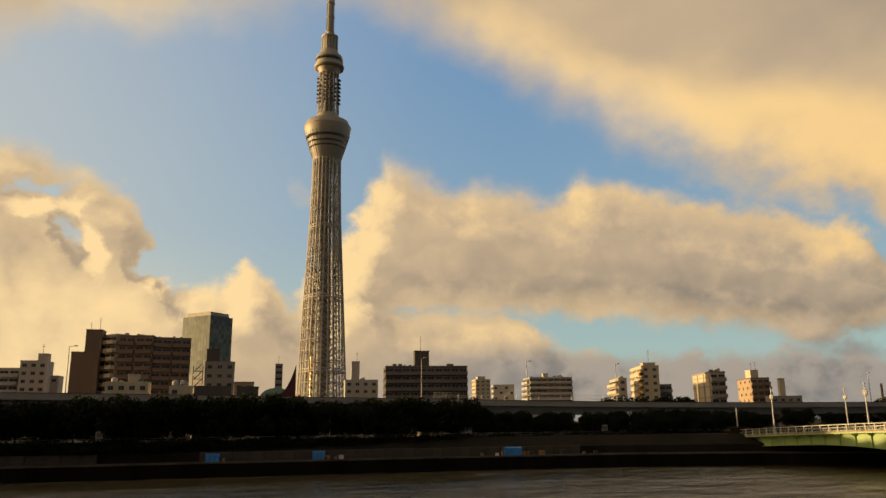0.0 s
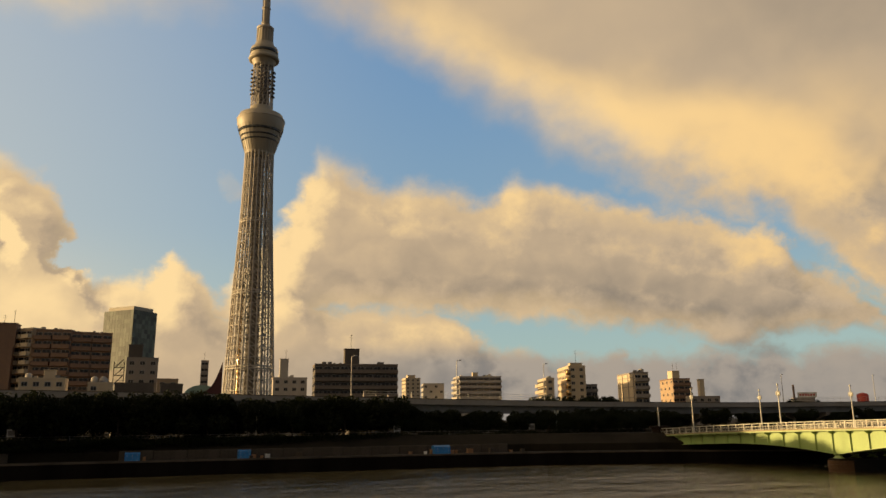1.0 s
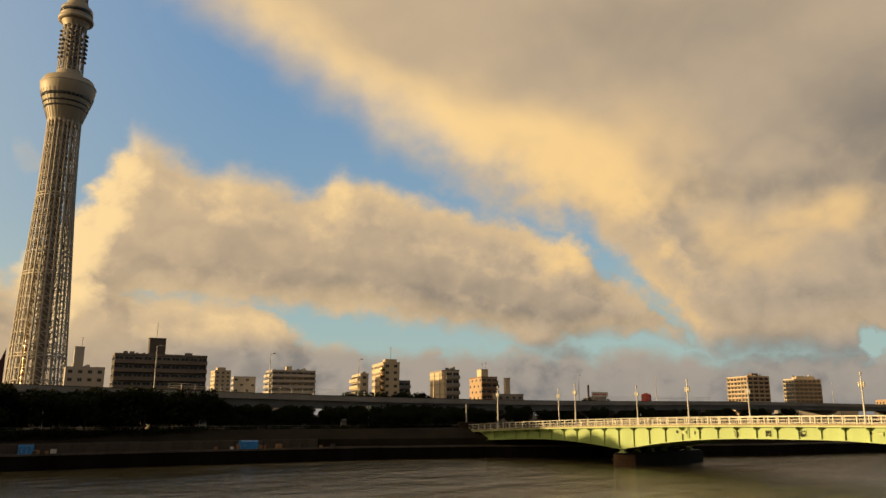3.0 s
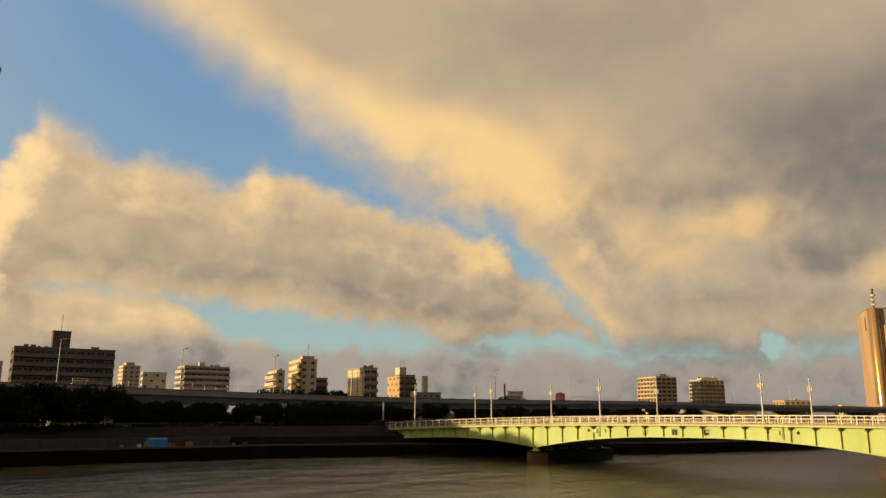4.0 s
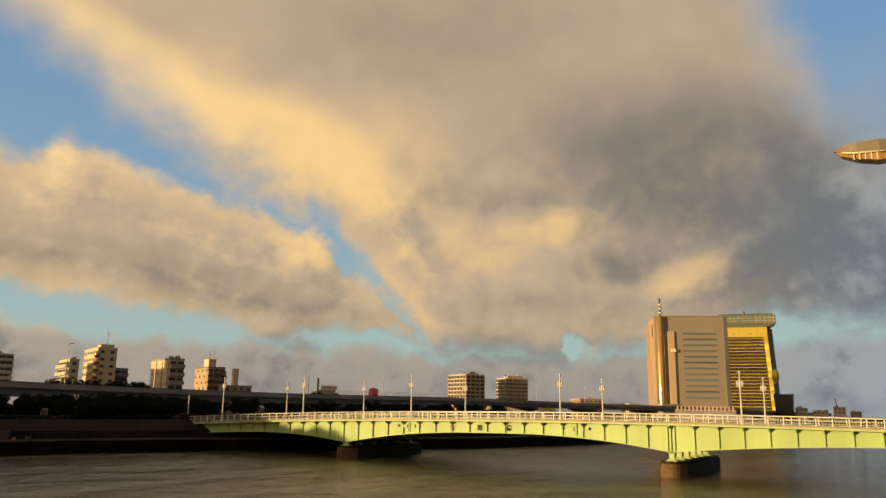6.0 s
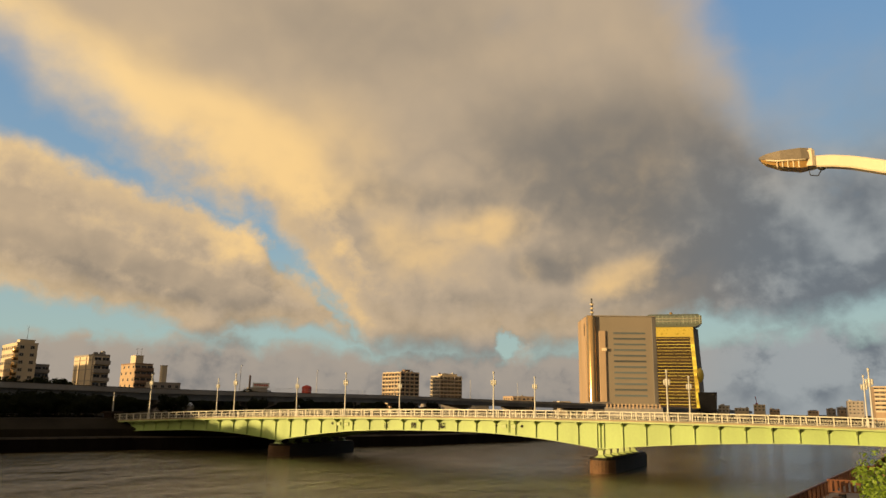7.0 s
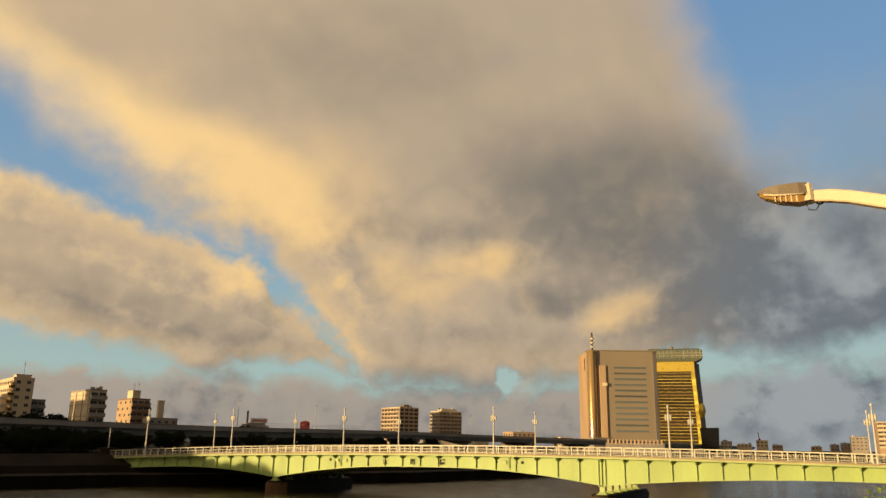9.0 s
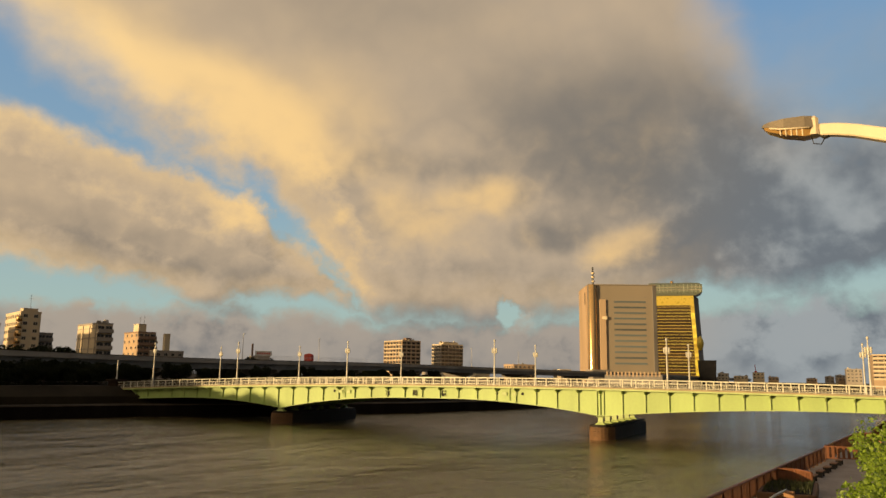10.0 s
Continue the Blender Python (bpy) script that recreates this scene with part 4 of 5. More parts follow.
def town():
    # white blocks far upstream
    building("white painted apartment block with a flat roof", -61.6, 329.3, -6, 7.0, 10, 31.4, "wall_white", "balcony", "blank")
    b = building("white apartment block with a stair tower", -54.2, 325.5, -6, 9.3, 10, 34.0, "wall_white", "windows", "blank")
    roof_box(b, 5.8, 0.3, 9.2, 5, 33.4, 36.5, "wall_white", "stair_tower")
    roof_aerial(b, 7, 2, 36.5, 4)
    building("small white block beside the stair tower", -44.6, 331.9, -6, 3.2, 8, 28.8, "wall_white", "sparse", "blank")
    # brown apartments
    b = building("brown apartment block with a blank side wall and lift tower", -34.0, 298.1, -6, 9.1, 12, 35.3, "wall_brown", "blank", "blank")
    roof_box(b, 3.8, 2.0, 9.3, 9, 35.0, 43.3, "wall_brown", "lift_tower")
    roof_aerial(b, 5, 4, 43.3, 3.0)
    roof_aerial(b, 8, 4, 43.3, 5.0)
    # tan wall and cream balconies put sunlight into this brown wing's colour
    b = building("angled wing of a brown apartment block with stacked balconies, paled as sunlit", -24.9, 303.0, -52, 9.0, 9, 41.8, "wall_tan", "balcony", "blank", trim="wall_cream")
    b = building("brown apartment block with stacked balconies", -19.0, 297.0, -12, 12.2, 12, 41.4, "wall_brown", "balcony", "blank", trim="wall_brown")
    roof_clutter(b, 12, 12, 41.4, 1)
    b = building("brown apartment block with stacked balconies and a roof railing", -7.2, 295.4, 4, 13.3, 12, 40.9, "wall_brown", "balcony", "windows", trim="wall_brown")
    roof_clutter(b, 13, 12, 40.9, 2)
    b = building("small cream house with rooftop tanks", -18.5, 250.0, -4, 12.0, 9, 22.4, "wall_cream", "windows", "blank", from_z=14)
    roof_clutter(b, 12, 9, 22.4, 12)
    roof_box(b, 6, 2, 9, 6, 22.0, 24.6, "wall_cream", "roof_house")
    b = building("low cream block with white roof tanks", -0.5, 252.0, -4, 6.6, 9, 21.4, "wall_cream", "sparse", "blank", from_z=14)
    roof_clutter(b, 6.6, 9, 21.4, 13)
    part("water_tank", Geo().lathe([(1.0, 14.6), (1.0, 16.4), (0.4, 16.9)], 14, (1.6, 2.5, 0)), "wall_white", b)
    part("water_tank", Geo().lathe([(1.0, 14.6), (1.0, 16.4), (0.4, 16.9)], 14, (4.0, 2.5, 0)), "wall_white", b)
    # glass office tower
    ob = thing("office_tower", "tall green glass office tower with a set-back crown", "office building", (26.0, 619.6, BANK), 42)
    H = 87.5
    part("wall", Geo().soft((0.3, 0.3, 0), (24.2, 30.7, H), 0.3), "tower_dark", ob)
    part("crown", Geo().soft((2.0, 2.0, H), (22.0, 28.0, H + 3.0), 0.3), "tower_panel", ob)
    pane = Geo().box((0.06, 0, 0.06), (2.95, 0.2, 3.4)).mesh("pane", "green_glass")
    for k in range(12, 25):
        for j in range(8):
            part("pane", pane, "", ob, at=(0.25 + j * 3.0, 0.1, k * 3.5))
        for j in range(10):
            part("pane", pane, "", ob, at=pose(0.1, 3.25 + j * 3.0, k * 3.5, 0, 0, -90))
    # grey block with an outside stair
    b = building("grey apartment block with a roof house and outside stair", 10.4, 269.8, -4, 9.7, 10, 30.4, "wall_grey", "windows", "blank")
    roof_box(b, 0.2, 2.0, 4.6, 7, 30.0, 34.6, "wall_dark")
    roof_aerial(b, 1, 3, 34.6, 2.5)
    stair = thing("fire_stair", "dark steel outside stair beside a grey block", "stairs", (6.6, 269.5, BANK), -4)
    for k in range(8):
        z = 2.5 + k * 2.6
        part("landing", Geo().box((0, 0, z), (3.2, 2.2, z + 0.15)), "dark_metal", stair)
        part("flight", Geo().prism([(0.3, z), (0.6, z), (3.0, z + 2.6), (2.7, z + 2.6)], 0.2, 1.0, "xz"), "dark_metal", stair)
        part("guard", Geo().box((0, -0.03, z + 1.0), (3.2, 0.03, z + 1.08)).box((0, -0.03, z + 0.5), (3.2, 0.03, z + 0.56)), "dark_metal", stair)
    for x in (0.05, 3.15):
        for y in (0.05, 2.15):
            part("stair_post", Geo().tube((x, y, 0), (x, y, 22.5), 0.09, 5), "dark_metal", stair)
    building("low tan house with a flat roof", 19.8, 264.3, -4, 6.4, 8, 23.4, "wall_tan", "windows", "blank")
    b = building("low dark shop building", 6.5, 238.0, -3, 10.5, 8, 20.7, "wall_dark", "blank", "blank")
    building("low dark shop building", 19.0, 238.0, -3, 6.0, 8, 20.6, "wall_dark", "blank", "blank")
    b = building("slim banded tower block far behind", 49.7, 396.9, -8, 3.6, 6, 39.6, "wall_grey", "gallery", "blank", category="office building")
    roof_aerial(b, 1.5, 2, 39.6, 4)
    hall = thing("green_roof_hall", "low hall with a pale green curved roof", "hall", (25.5, 235.0, BANK), -4)
    arc = [(0, 0)] + [(9 * (1 - math.cos(math.pi * k / 10)) / 1.0 * 0.5, 11.4 + 2.4 * math.sin(math.pi * k / 10)) for k in range(11)] + [(9, 0)]
    part("roof", Geo().prism(arc, 0, 12, "xz"), "green_roof", hall)
    sail = thing("sail_roof", "dark red roof rising to a curved sharp point", "roof", (30.6, 233.5, BANK), -6)
    curve = [(4.8, 0), (4.8, 20.7)] + [(4.8 * (1 - k / 8), 12.0 + 8.7 * (1 - k / 8) ** 1.9) for k in range(1, 9)] + [(0, 0)]
    part("shell", Geo().prism(curve, 0, 1.2, "xz"), "wall_maroon", sail)
    # white and dark blocks beside the tower
    b = building("white apartment block with a tall lift house", 67.7, 312.7, -10, 13.6, 10, 27.1, "wall_white", "windows", "blank")
    roof_box(b, 2.6, 2, 6.0, 6, 26.8, 34.6, "wall_white", "lift_house")
    roof_clutter(b, 13, 10, 27.1, 3)
    roof_aerial(b, 5, 3, 34.6, 4)
    # balcony trim is paler than the wall: recess shade put into colour
    b = building("long dark brown apartment block with continuous balconies", 77.3, 284.7, -12, 31.8, 14, 30.9, "wall_dark", "gallery", "windows", bay=3.2, trim="wall_taupe")
    p = roof_box(b, 11.5, 3, 17.2, 8, 30.6, 36.8, "wall_dark")
    roof_aerial(b, 14, 4, 36.8, 6)
    roof_clutter(b, 31, 12, 30.9, 4)
    for k in range(3):
        roof_box(b, 3 + k * 2.2 + 18 * (k > 1), 3, 4.4 + k * 2.2 + 18 * (k > 1), 5, 30.6, 31.6, "roof_grey", "roof_unit")
    b = building("pale high-rise apartments far behind", 223.8, 556.7, -12, 11.7, 18, 42.0, "wall_cream", "windows", "windows", from_z=18)
    roof_box(b, 2, 2, 8, 10, 41.6, 44.0, "wall_cream")
    building("pale grey office block far behind", 177.3, 413.6, -20, 12.2, 20, 30.6, "wall_white", "sparse", "windows", from_z=16, category="office building")
    b = building("cream and grey apartment block with balconies", 187.8, 386.7, -14, 24.1, 17.0, 33.5, "wall_grey", "gallery", "balcony", trim="wall_white")
    roof_box(b, 8.4, 3, 11.4, 6, 33.1, 35.5, "wall_cream")
    roof_clutter(b, 24, 12, 33.5, 5)
    # sunlit blocks
    b = building("low cream apartment block with open balconies catching the sun", 184.4, 291.6, -22, 3.7, 22, 27.6, "wall_cream", "windows", "balcony")
    roof_clutter(b, 3.7, 20, 27.6, 6)
    b = building("cream apartment tower with glazed corner balconies catching the sun", 195.7, 290.2, -22, 7.6, 26, 33.1, "wall_cream", "windows", "windows")
    roof_box(b, 1.0, 1.0, 6.5, 6, 32.6, 34.2, "wall_cream")
    roof_aerial(b, 4, 3, 34.2, 6)
    # bays are round metal so that one strip always returns the sun's glint
    for k in range(5):
        bay = part("corner_bay", Geo().lathe([(0.9, 10.5 + k * 3.0), (1.15, 10.6 + k * 3.0), (1.15, 12.8 + k * 3.0), (0.9, 12.9 + k * 3.0)], 24, (-0.2, 0.4, 0)), "bronze", b, "glazed metal corner bay rounded to give a sun glint")
        part("sill", Geo().box((-1.0, -0.7, 10.3 + k * 3.0), (0.7, 1.7, 10.5 + k * 3.0)), "wall_cream", bay)
    building("small grey block behind the cream tower", 207.3, 294.4, -20, 5.6, 8, 25.2, "wall_grey", "gallery", "blank")
    b = building("cream apartment block with a plain lit side wall", 187.4, 234.2, -20, 5.5, 20.8, 26.8, "wall_cream", "gallery", "blank", trim="wall_grey")
    for y in (0.6, 7.0, 14.0):
        part("pilaster", Geo().box((-0.25, y, 0), (0.0, y + 0.4, 19.8)), "wall_grey", b)
    for z in (11, 15, 18.4):
        part("band", Geo().box((-0.2, 0.2, z), (-0.01, 20.6, z + 0.2)), "wall_grey", b)
    roof_clutter(b, 5.5, 18, 26.8, 7)
    b = building("brown apartment block with shaded galleries", 264.0, 300.5, -22, 8.8, 19.4, 29.0, "wall_tan", "gallery", "sparse", trim="wall_brown")
    roof_box(b, 1.1, 3, 4.9, 10, 28.6, 32.7, "wall_cream")
    roof_aerial(b, 2, 4, 32.7, 3.8)
    roof_aerial(b, 4, 4, 32.7, 4.2)
    b = building("low grey and cream block with a chimney-like lift house", 256.7, 280.2, -25, 13.4, 8, 19.6, "wall_grey", "windows", "blank")
    roof_box(b, 5.2, 3, 7.6, 6, 19.2, 27.4, "wall_cream", "lift_house")
    b = building("narrow cream block with balconies", 273.8, 302.2, -22, 2.9, 6, 27.2, "wall_cream", "gallery", "blank")
    # expressway-side sheds seen over the far parapet
    b = building("red and white billboard building", 303.0, 262.0, -35, 9.0, 6, 18.6, "wall_grey", "blank", "blank", category="shop building")
    board = thing("billboard", "white roof sign with red bars", "sign", (304.0, 261.0, 18.6), -35)
    part("board", Geo().soft((0, 0, 0), (8.5, 0.3, 2.4), 0.04), "sign_white", board)
    for k in range(6):
        part("red_bar", Geo().box((0.8 + k * 1.2, -0.04, 0.7), (1.6 + k * 1.2, 0.0, 1.7)), "sign_red", board)
    part("mast", Geo().tube((-1.5, 0.4, -4), (-1.5, 0.4, 6.0), 0.5, 8), "wall_brown", board)
    tank = thing("red_tank", "dark red cylindrical tank on a stand", "tank", (262.0, 196.0, BANK))
    part("drum", Geo().lathe([(1.9, 7.6), (2.0, 7.8), (2.0, 11.2), (1.6, 11.6), (0.3, 12.0)], 18), "sign_red", tank)
    for sx, sy in ((1, 1), (1, -1), (-1, 1), (-1, -1)):
        part("leg", Geo().tube((sx * 1.2, sy * 1.2, 0), (sx * 1.2, sy * 1.2, 7.7), 0.15, 6), "dark_metal", tank)
    # pair of tan slabs
    b = building("tan apartment slab with open balconies lit from the side", 519.9, 299.5, -28, 17.2, 27, 37.4, "wall_tan", "grid", "grid", bay=4.2, trim="wall_cream")
    roof_box(b, 5, 2, 10, 6, 37.0, 39.2, "wall_brown")
    roof_clutter(b, 17, 10, 37.4, 8)
    b = building("grey and tan apartment slab with a stepped roof", 570.2, 290.6, -32, 21.5, 15, 36.6, "wall_grey", "grid", "grid", bay=3.6, trim="wall_cream")
    roof_box(b, 3, 2, 18, 8, 36.2, 38.2, "wall_cream")
    roof_clutter(b, 20, 10, 38.2, 9)
    b = building("small brown block behind the expressway", 483.5, 191.4, -40, 16.8, 14, 18.6, "wall_tan", "windows", "windows", from_z=9)
    roof_clutter(b, 16, 10, 18.6, 10)
    for k, (x, y, w, z, mat) in enumerate(((430, 215, 14, 15.6, "wall_white"), (452, 205, 10, 15.2, "wall_cream"), (512, 168, 9, 15.9, "wall_cream"), (530, 150, 16, 16.2, "wall_grey"), (395, 210, 8, 15.4, "wall_grey"))):
        building("low flat-roofed building behind the expressway", x, y, -40, w, 9, z, mat, "windows", "windows", from_z=9)

    # ward office: bronze corner column, grey panels, ribbon windows
    ob = thing("office_tower", "grey panelled office tower with a rounded bronze corner and ribbon windows", "office building", (554.5, 159.5, BANK), -65)
    H = 73.0
    part("wall", Geo().soft((0, 0, -1), (50.2, 42, H), 0.4), "ward_panel", ob)
    part("roof_edge", Geo().soft((-0.3, -0.3, H), (50.5, 42.3, H + 0.6), 0.1), "ward_panel", ob)
    part("corner_column", Geo().lathe([(3.4, -1), (3.4, H - 0.5), (3.1, H)], 28, (2.6, -0.6, 0)), "bronze", ob, "polished bronze corner column")
    part("bronze_panel", Geo().soft((8.0, -1.6, 0), (13.0, 0.2, H - 11), 0.3), "wall_tan", ob, "tan pilaster with a small balcony")
    part("side_panel", Geo().soft((-1.2, 4.0, -1), (0.1, 40, H - 0.4), 0.2), "wall_tan", ob)
    part("vent", Geo().soft((-1.5, 6.5, H - 14), (-1.1, 8.5, H - 5), 0.1), "ink", ob)
    part("lookout", Geo().soft((10.0, -2.8, 47.0), (13.5, -1.4, 49.2), 0.2), "lamp_paint", ob)
    strip = Geo().box((0, -0.12, 0), (23.6, 0.02, 1.3)).mesh("ribbon_window", "ribbon_glass")
    sill = Geo().box((-0.2, -0.3, -0.35), (23.8, -0.004, -0.004)).mesh("sill", "ward_panel")
    for k in range(12):
        r = part("ribbon_window", strip, "", ob, at=(19.0, -0.01, 14.2 + k * 4.15))
        part("sill", sill, "", r)
    for k in range(14):
        part("panel_joint", Geo().box((19.0, -0.06, 10.0 + k * 4.15), (44.0, 0.0, 10.12 + k * 4.15)), "roof_grey", ob)
    part("edge_panel", Geo().soft((47.6, -0.5, 0), (50.6, 0.2, H - 0.2), 0.2), "tower_dark", ob)
    for k, z in enumerate((0, 3.2, 6.2)):
        part("radio_dish", Geo().lathe([(0.2, 0), (1.5, 0.8), (1.5, 1.3)], 14, (4.2, 3.0, H + 2.2 + z)), "lamp_paint", ob)
    part("radio_mast", Geo().tube((4.2, 4.2, H), (4.2, 4.2, H + 14), 0.7, 6), "dark_metal", ob)
    # pale fins on a wall at its foot
    podium = thing("noise_barrier", "low pale barrier with upright fins", "barrier", (464.0, 124.0, BANK), -78)
    part("wall", Geo().soft((0, 0, 0), (34, 0.8, 6.0), 0.1), "roof_grey", podium)
    for k in range(15):
        part("fin", Geo().box((1 + k * 2.2, -0.3, 5.0), (2.0 + k * 2.2, -0.01, 7.9)), "wall_tan", podium)

    # gold glass tower
    ob = thing("office_tower", "gold mirrored glass office tower with a pale crown", "office building", (718.0, 147.4, BANK), -78)
    H = 92.6
    body = Geo().sweep([[(x0, 0, z), (x1, 0, z), (x1 + o, 26, z), (x0, 26, z)] for x0, x1, o, z in ((0, 42, 6, -1), (0, 41, 6, 30), (0, 39.4, 6, 60), (0, 38.6, 6, H - 12))])
    part("wall", body, "roof_grey", ob)
    for k in range(26):
        z = 2.0 + k * 2.85
        if z > H - 16:
            break
        w = float(np.interp(z, [0, 30, 60, 80], [42, 41, 39.4, 38.6]))
        part("glass_band", Geo().box((0.2, -0.35, z), (w - 3.6, 0.1, z + 2.5)), "amber_glass", ob)
        part("spandrel", Geo().box((0.2, -0.2, z + 2.5), (w - 3.6, 0.1, z + 2.84)), "gold_glass", ob)
        part("gold_edge", Geo().box((w - 3.4, -0.45, z), (w - 0.1, 0.1, z + 2.8)), "gold_glass", ob)
    part("gold_top", Geo().soft((0.0, -0.6, H - 21), (38.8, 0.2, H - 12), 0.2), "gold_glass", ob)
    part("crown", Geo().sweep([[(x0, y0, z), (x1, y0, z), (x1, 26, z), (x0, 26, z)] for x0, x1, y0, z in ((-1.5, 40.5, -1.5, H - 12), (-2.5, 46.5, -2.2, H - 9), (-2.5, 46.5, -2.2, H - 2), (0, 43, 0, H))]), "crown_glass", ob, "pale glass crown like froth")
    for k in range(14):
        part("crown_rib", Geo().box((-2.5 + k * 3.6, -2.6, H - 9), (-1.9 + k * 3.6, -2.2, H - 1.5)), "crown_glass", ob)
    for k, z in enumerate((H - 7.0, H - 4.5)):
        part("crown_rail", Geo().box((-2.5, -2.5, z), (46.5, -2.25, z + 0.4)), "tower_panel", ob)
    part("beacon", Geo().lathe([(1.5, H), (1.5, H + 2), (0.5, H + 2.6)], 10, (20, 5, 0)), "bronze", ob)
    # black hall with a golden ornament
    hall = thing("black_hall", "black trapezoid hall with polished walls", "hall", (706.0, 103.5, BANK), -82)
    part("wall", Geo().sweep([[(0, 0, -1), (13.0, 0, -1), (13.0, 14, -1), (0, 14, -1)], [(-1.8, -1.2, 21), (14.0, -1.2, 21), (14.0, 15, 21), (-1.8, 15, 21)]]), "black_glass", hall)
    part("ornament", Geo().lathe([(0.6, 30), (2.6, 33), (3.2, 37), (2.2, 41), (0.6, 43)], 16, (1.0, 16, 0)), "gold_glass", hall, "rounded golden roof ornament")

    # far bank downstream
    for k, (x, y, w, z, mat) in enumerate(((730, 92, 9, 16.5, "wall_white"), (745, 80, 12, 14.5, "wall_cream"), (770, 66, 10, 18.0, "wall_cream"), (790, 54, 9, 14.0, "wall_tan"), (900, 24, 10, 13.6, "wall_tan"),
                                                    (905, 6, 8, 16, "wall_grey"), (880, -6, 16, 14.5, "wall_tan"), (860, -12, 10, 15.5, "wall_grey"), (800, -12, 13, 22.4, "wall_grey"), (960, -4, 9, 18, "wall_grey"))):
        b = building("distant flat-roofed block down the river", x, y, -86, w, 14, z, mat, "windows", "blank", from_z=9)
        roof_clutter(b, w, 8, z, 20 + k)
    b = building("tan high-rise slab down the river", 640, -27, -86, 22, 16, 30.5, "wall_tan", "gallery", "blank", from_z=10, trim="wall_cream")
    crane = thing("roof_crane", "small red crane on a distant roof", "crane", (772, 63, 17.6))
    part("jib", Geo().tube((0, 0, 0), (-3, 0.8, 7.5), 0.35, 5), "sign_red", crane)
    part("cab", Geo().soft((-1, -1, -0.2), (1.4, 1.4, 1.6), 0.1), "sign_red", crane)


town()


# ---- trees and planting ----
def leaf_cloud(seed, n, radii, size, lumps=9, droop=0.0):
    """Many small bent leaves gathered in uneven clumps."""
    rnd = random.Random(seed)
    g = Geo()
    centres = []
    for k in range(lumps):
        a, u = rnd.uniform(0, 2 * math.pi), rnd.uniform(-0.55, 0.75)
        s = rnd.uniform(0.45, 0.85)
        centres.append((radii[0] * s * math.cos(a), radii[1] * s * math.sin(a), radii[2] * u, rnd.uniform(0.32, 0.58)))
    centres.append((0, 0, 0.1 * radii[2], 0.7))
    for k in range(n):
        cx, cy, cz, s = rnd.choice(centres)
        d = Vector((rnd.gauss(0, 1), rnd.gauss(0, 1), rnd.gauss(0, 0.8))).normalized() * (rnd.random() ** 0.35)
        p = Vector((cx + d.x * radii[0] * s, cy + d.y * radii[1] * s, cz + d.z * radii[2] * s))
        m = Euler((rnd.uniform(0, 6.3), rnd.uniform(-1.2, 1.2), rnd.uniform(0, 6.3))).to_matrix()
        L = size * rnd.uniform(0.6, 1.3)
        pts = [m @ Vector(v) * L + p for v in ((-0.5, 0, 0), (0, -0.32, 0.08), (0.5, 0, 0), (0, 0.32, 0.08))]
        g.add(pts, [(0, 1, 2, 3)])
    return g


def raw_mesh(g, name, mat):
    me = bpy.data.meshes.new(name)
    me.from_pydata(g.v, [], g.f)
    me.materials.append(M[mat])
    return me


def trunk_mesh(seed, high, spread):
    rnd = random.Random(seed)
    g = Geo().pipe([(0, 0, -0.3), (0.1, 0.05, high * 0.4), (0.05, -0.1, high * 0.8)], 0.2, 7)
    for k in range(6):
        a = k * 1.05 + rnd.uniform(-0.3, 0.3)
        c, s = math.cos(a), math.sin(a)
        z = high * rnd.uniform(0.4, 0.7)
        g.tube((0.05, 0, z), (c * spread * 0.5, s * spread * 0.5, z + high * 0.3), 0.11, 5, 0.07)
        g.tube((c * spread * 0.5, s * spread * 0.5, z + high * 0.3), (c * spread * 0.9, s * spread * 0.9, z + high * rnd.uniform(0.35, 0.6)), 0.07, 5, 0.03)
    return g.mesh("trunk", "bark")


TREES = []
for k in range(4):
    t = thing("tree", "dark leafy cherry tree in shade on the far bank", "tree", (0, 0, 0), 0, "far bank trees")
    part("trunk", trunk_mesh(k, 5.0, 3.6), "", t)
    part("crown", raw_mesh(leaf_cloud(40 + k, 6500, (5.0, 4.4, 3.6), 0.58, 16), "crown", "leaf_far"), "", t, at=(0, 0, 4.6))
    TREES.append(t)
rnd = random.Random(5)
spots = []
for k in range(27):
    x = -84 + k * 5.6
    spots.append((x, 161.5 + rnd.uniform(-1.2, 2.5), (1.02 if x < 64 else 0.74) * rnd.uniform(0.9, 1.08)))
for k in range(30):
    spots.append((-88 + k * 5.4 + rnd.uniform(-1.5, 1.5), 167.5 + rnd.uniform(-1, 1.5), rnd.uniform(0.72, 0.9)))
for k in range(16):
    spots.append((72 + k * 4.6 + rnd.uniform(-1.5, 1.5), 165.0 + rnd.uniform(-2, 3), rnd.uniform(0.5, 0.72)))
for k in range(24):
    spots.append((70 + k * 11 + rnd.uniform(-2, 2), 193 + rnd.uniform(0, 6), rnd.uniform(0.7, 0.92)))
for k in range(5):
    spots.append((150 + k * 7.5, 240 + rnd.uniform(-3, 3), rnd.uniform(1.25, 1.5)))
for k in range(6):
    spots.append((300 + k * 7, 262 + rnd.uniform(-3, 3), rnd.uniform(1.15, 1.4)))
for k in range(9):
    spots.append((100 + k * 4.6 + rnd.uniform(-1, 1), 157.5 + rnd.uniform(-0.5, 1.5), rnd.uniform(0.42, 0.6)))
for k in range(16):
    spots.append((132 + k * 12, 161 + rnd.uniform(-1, 2), rnd.uniform(0.5, 0.75)))
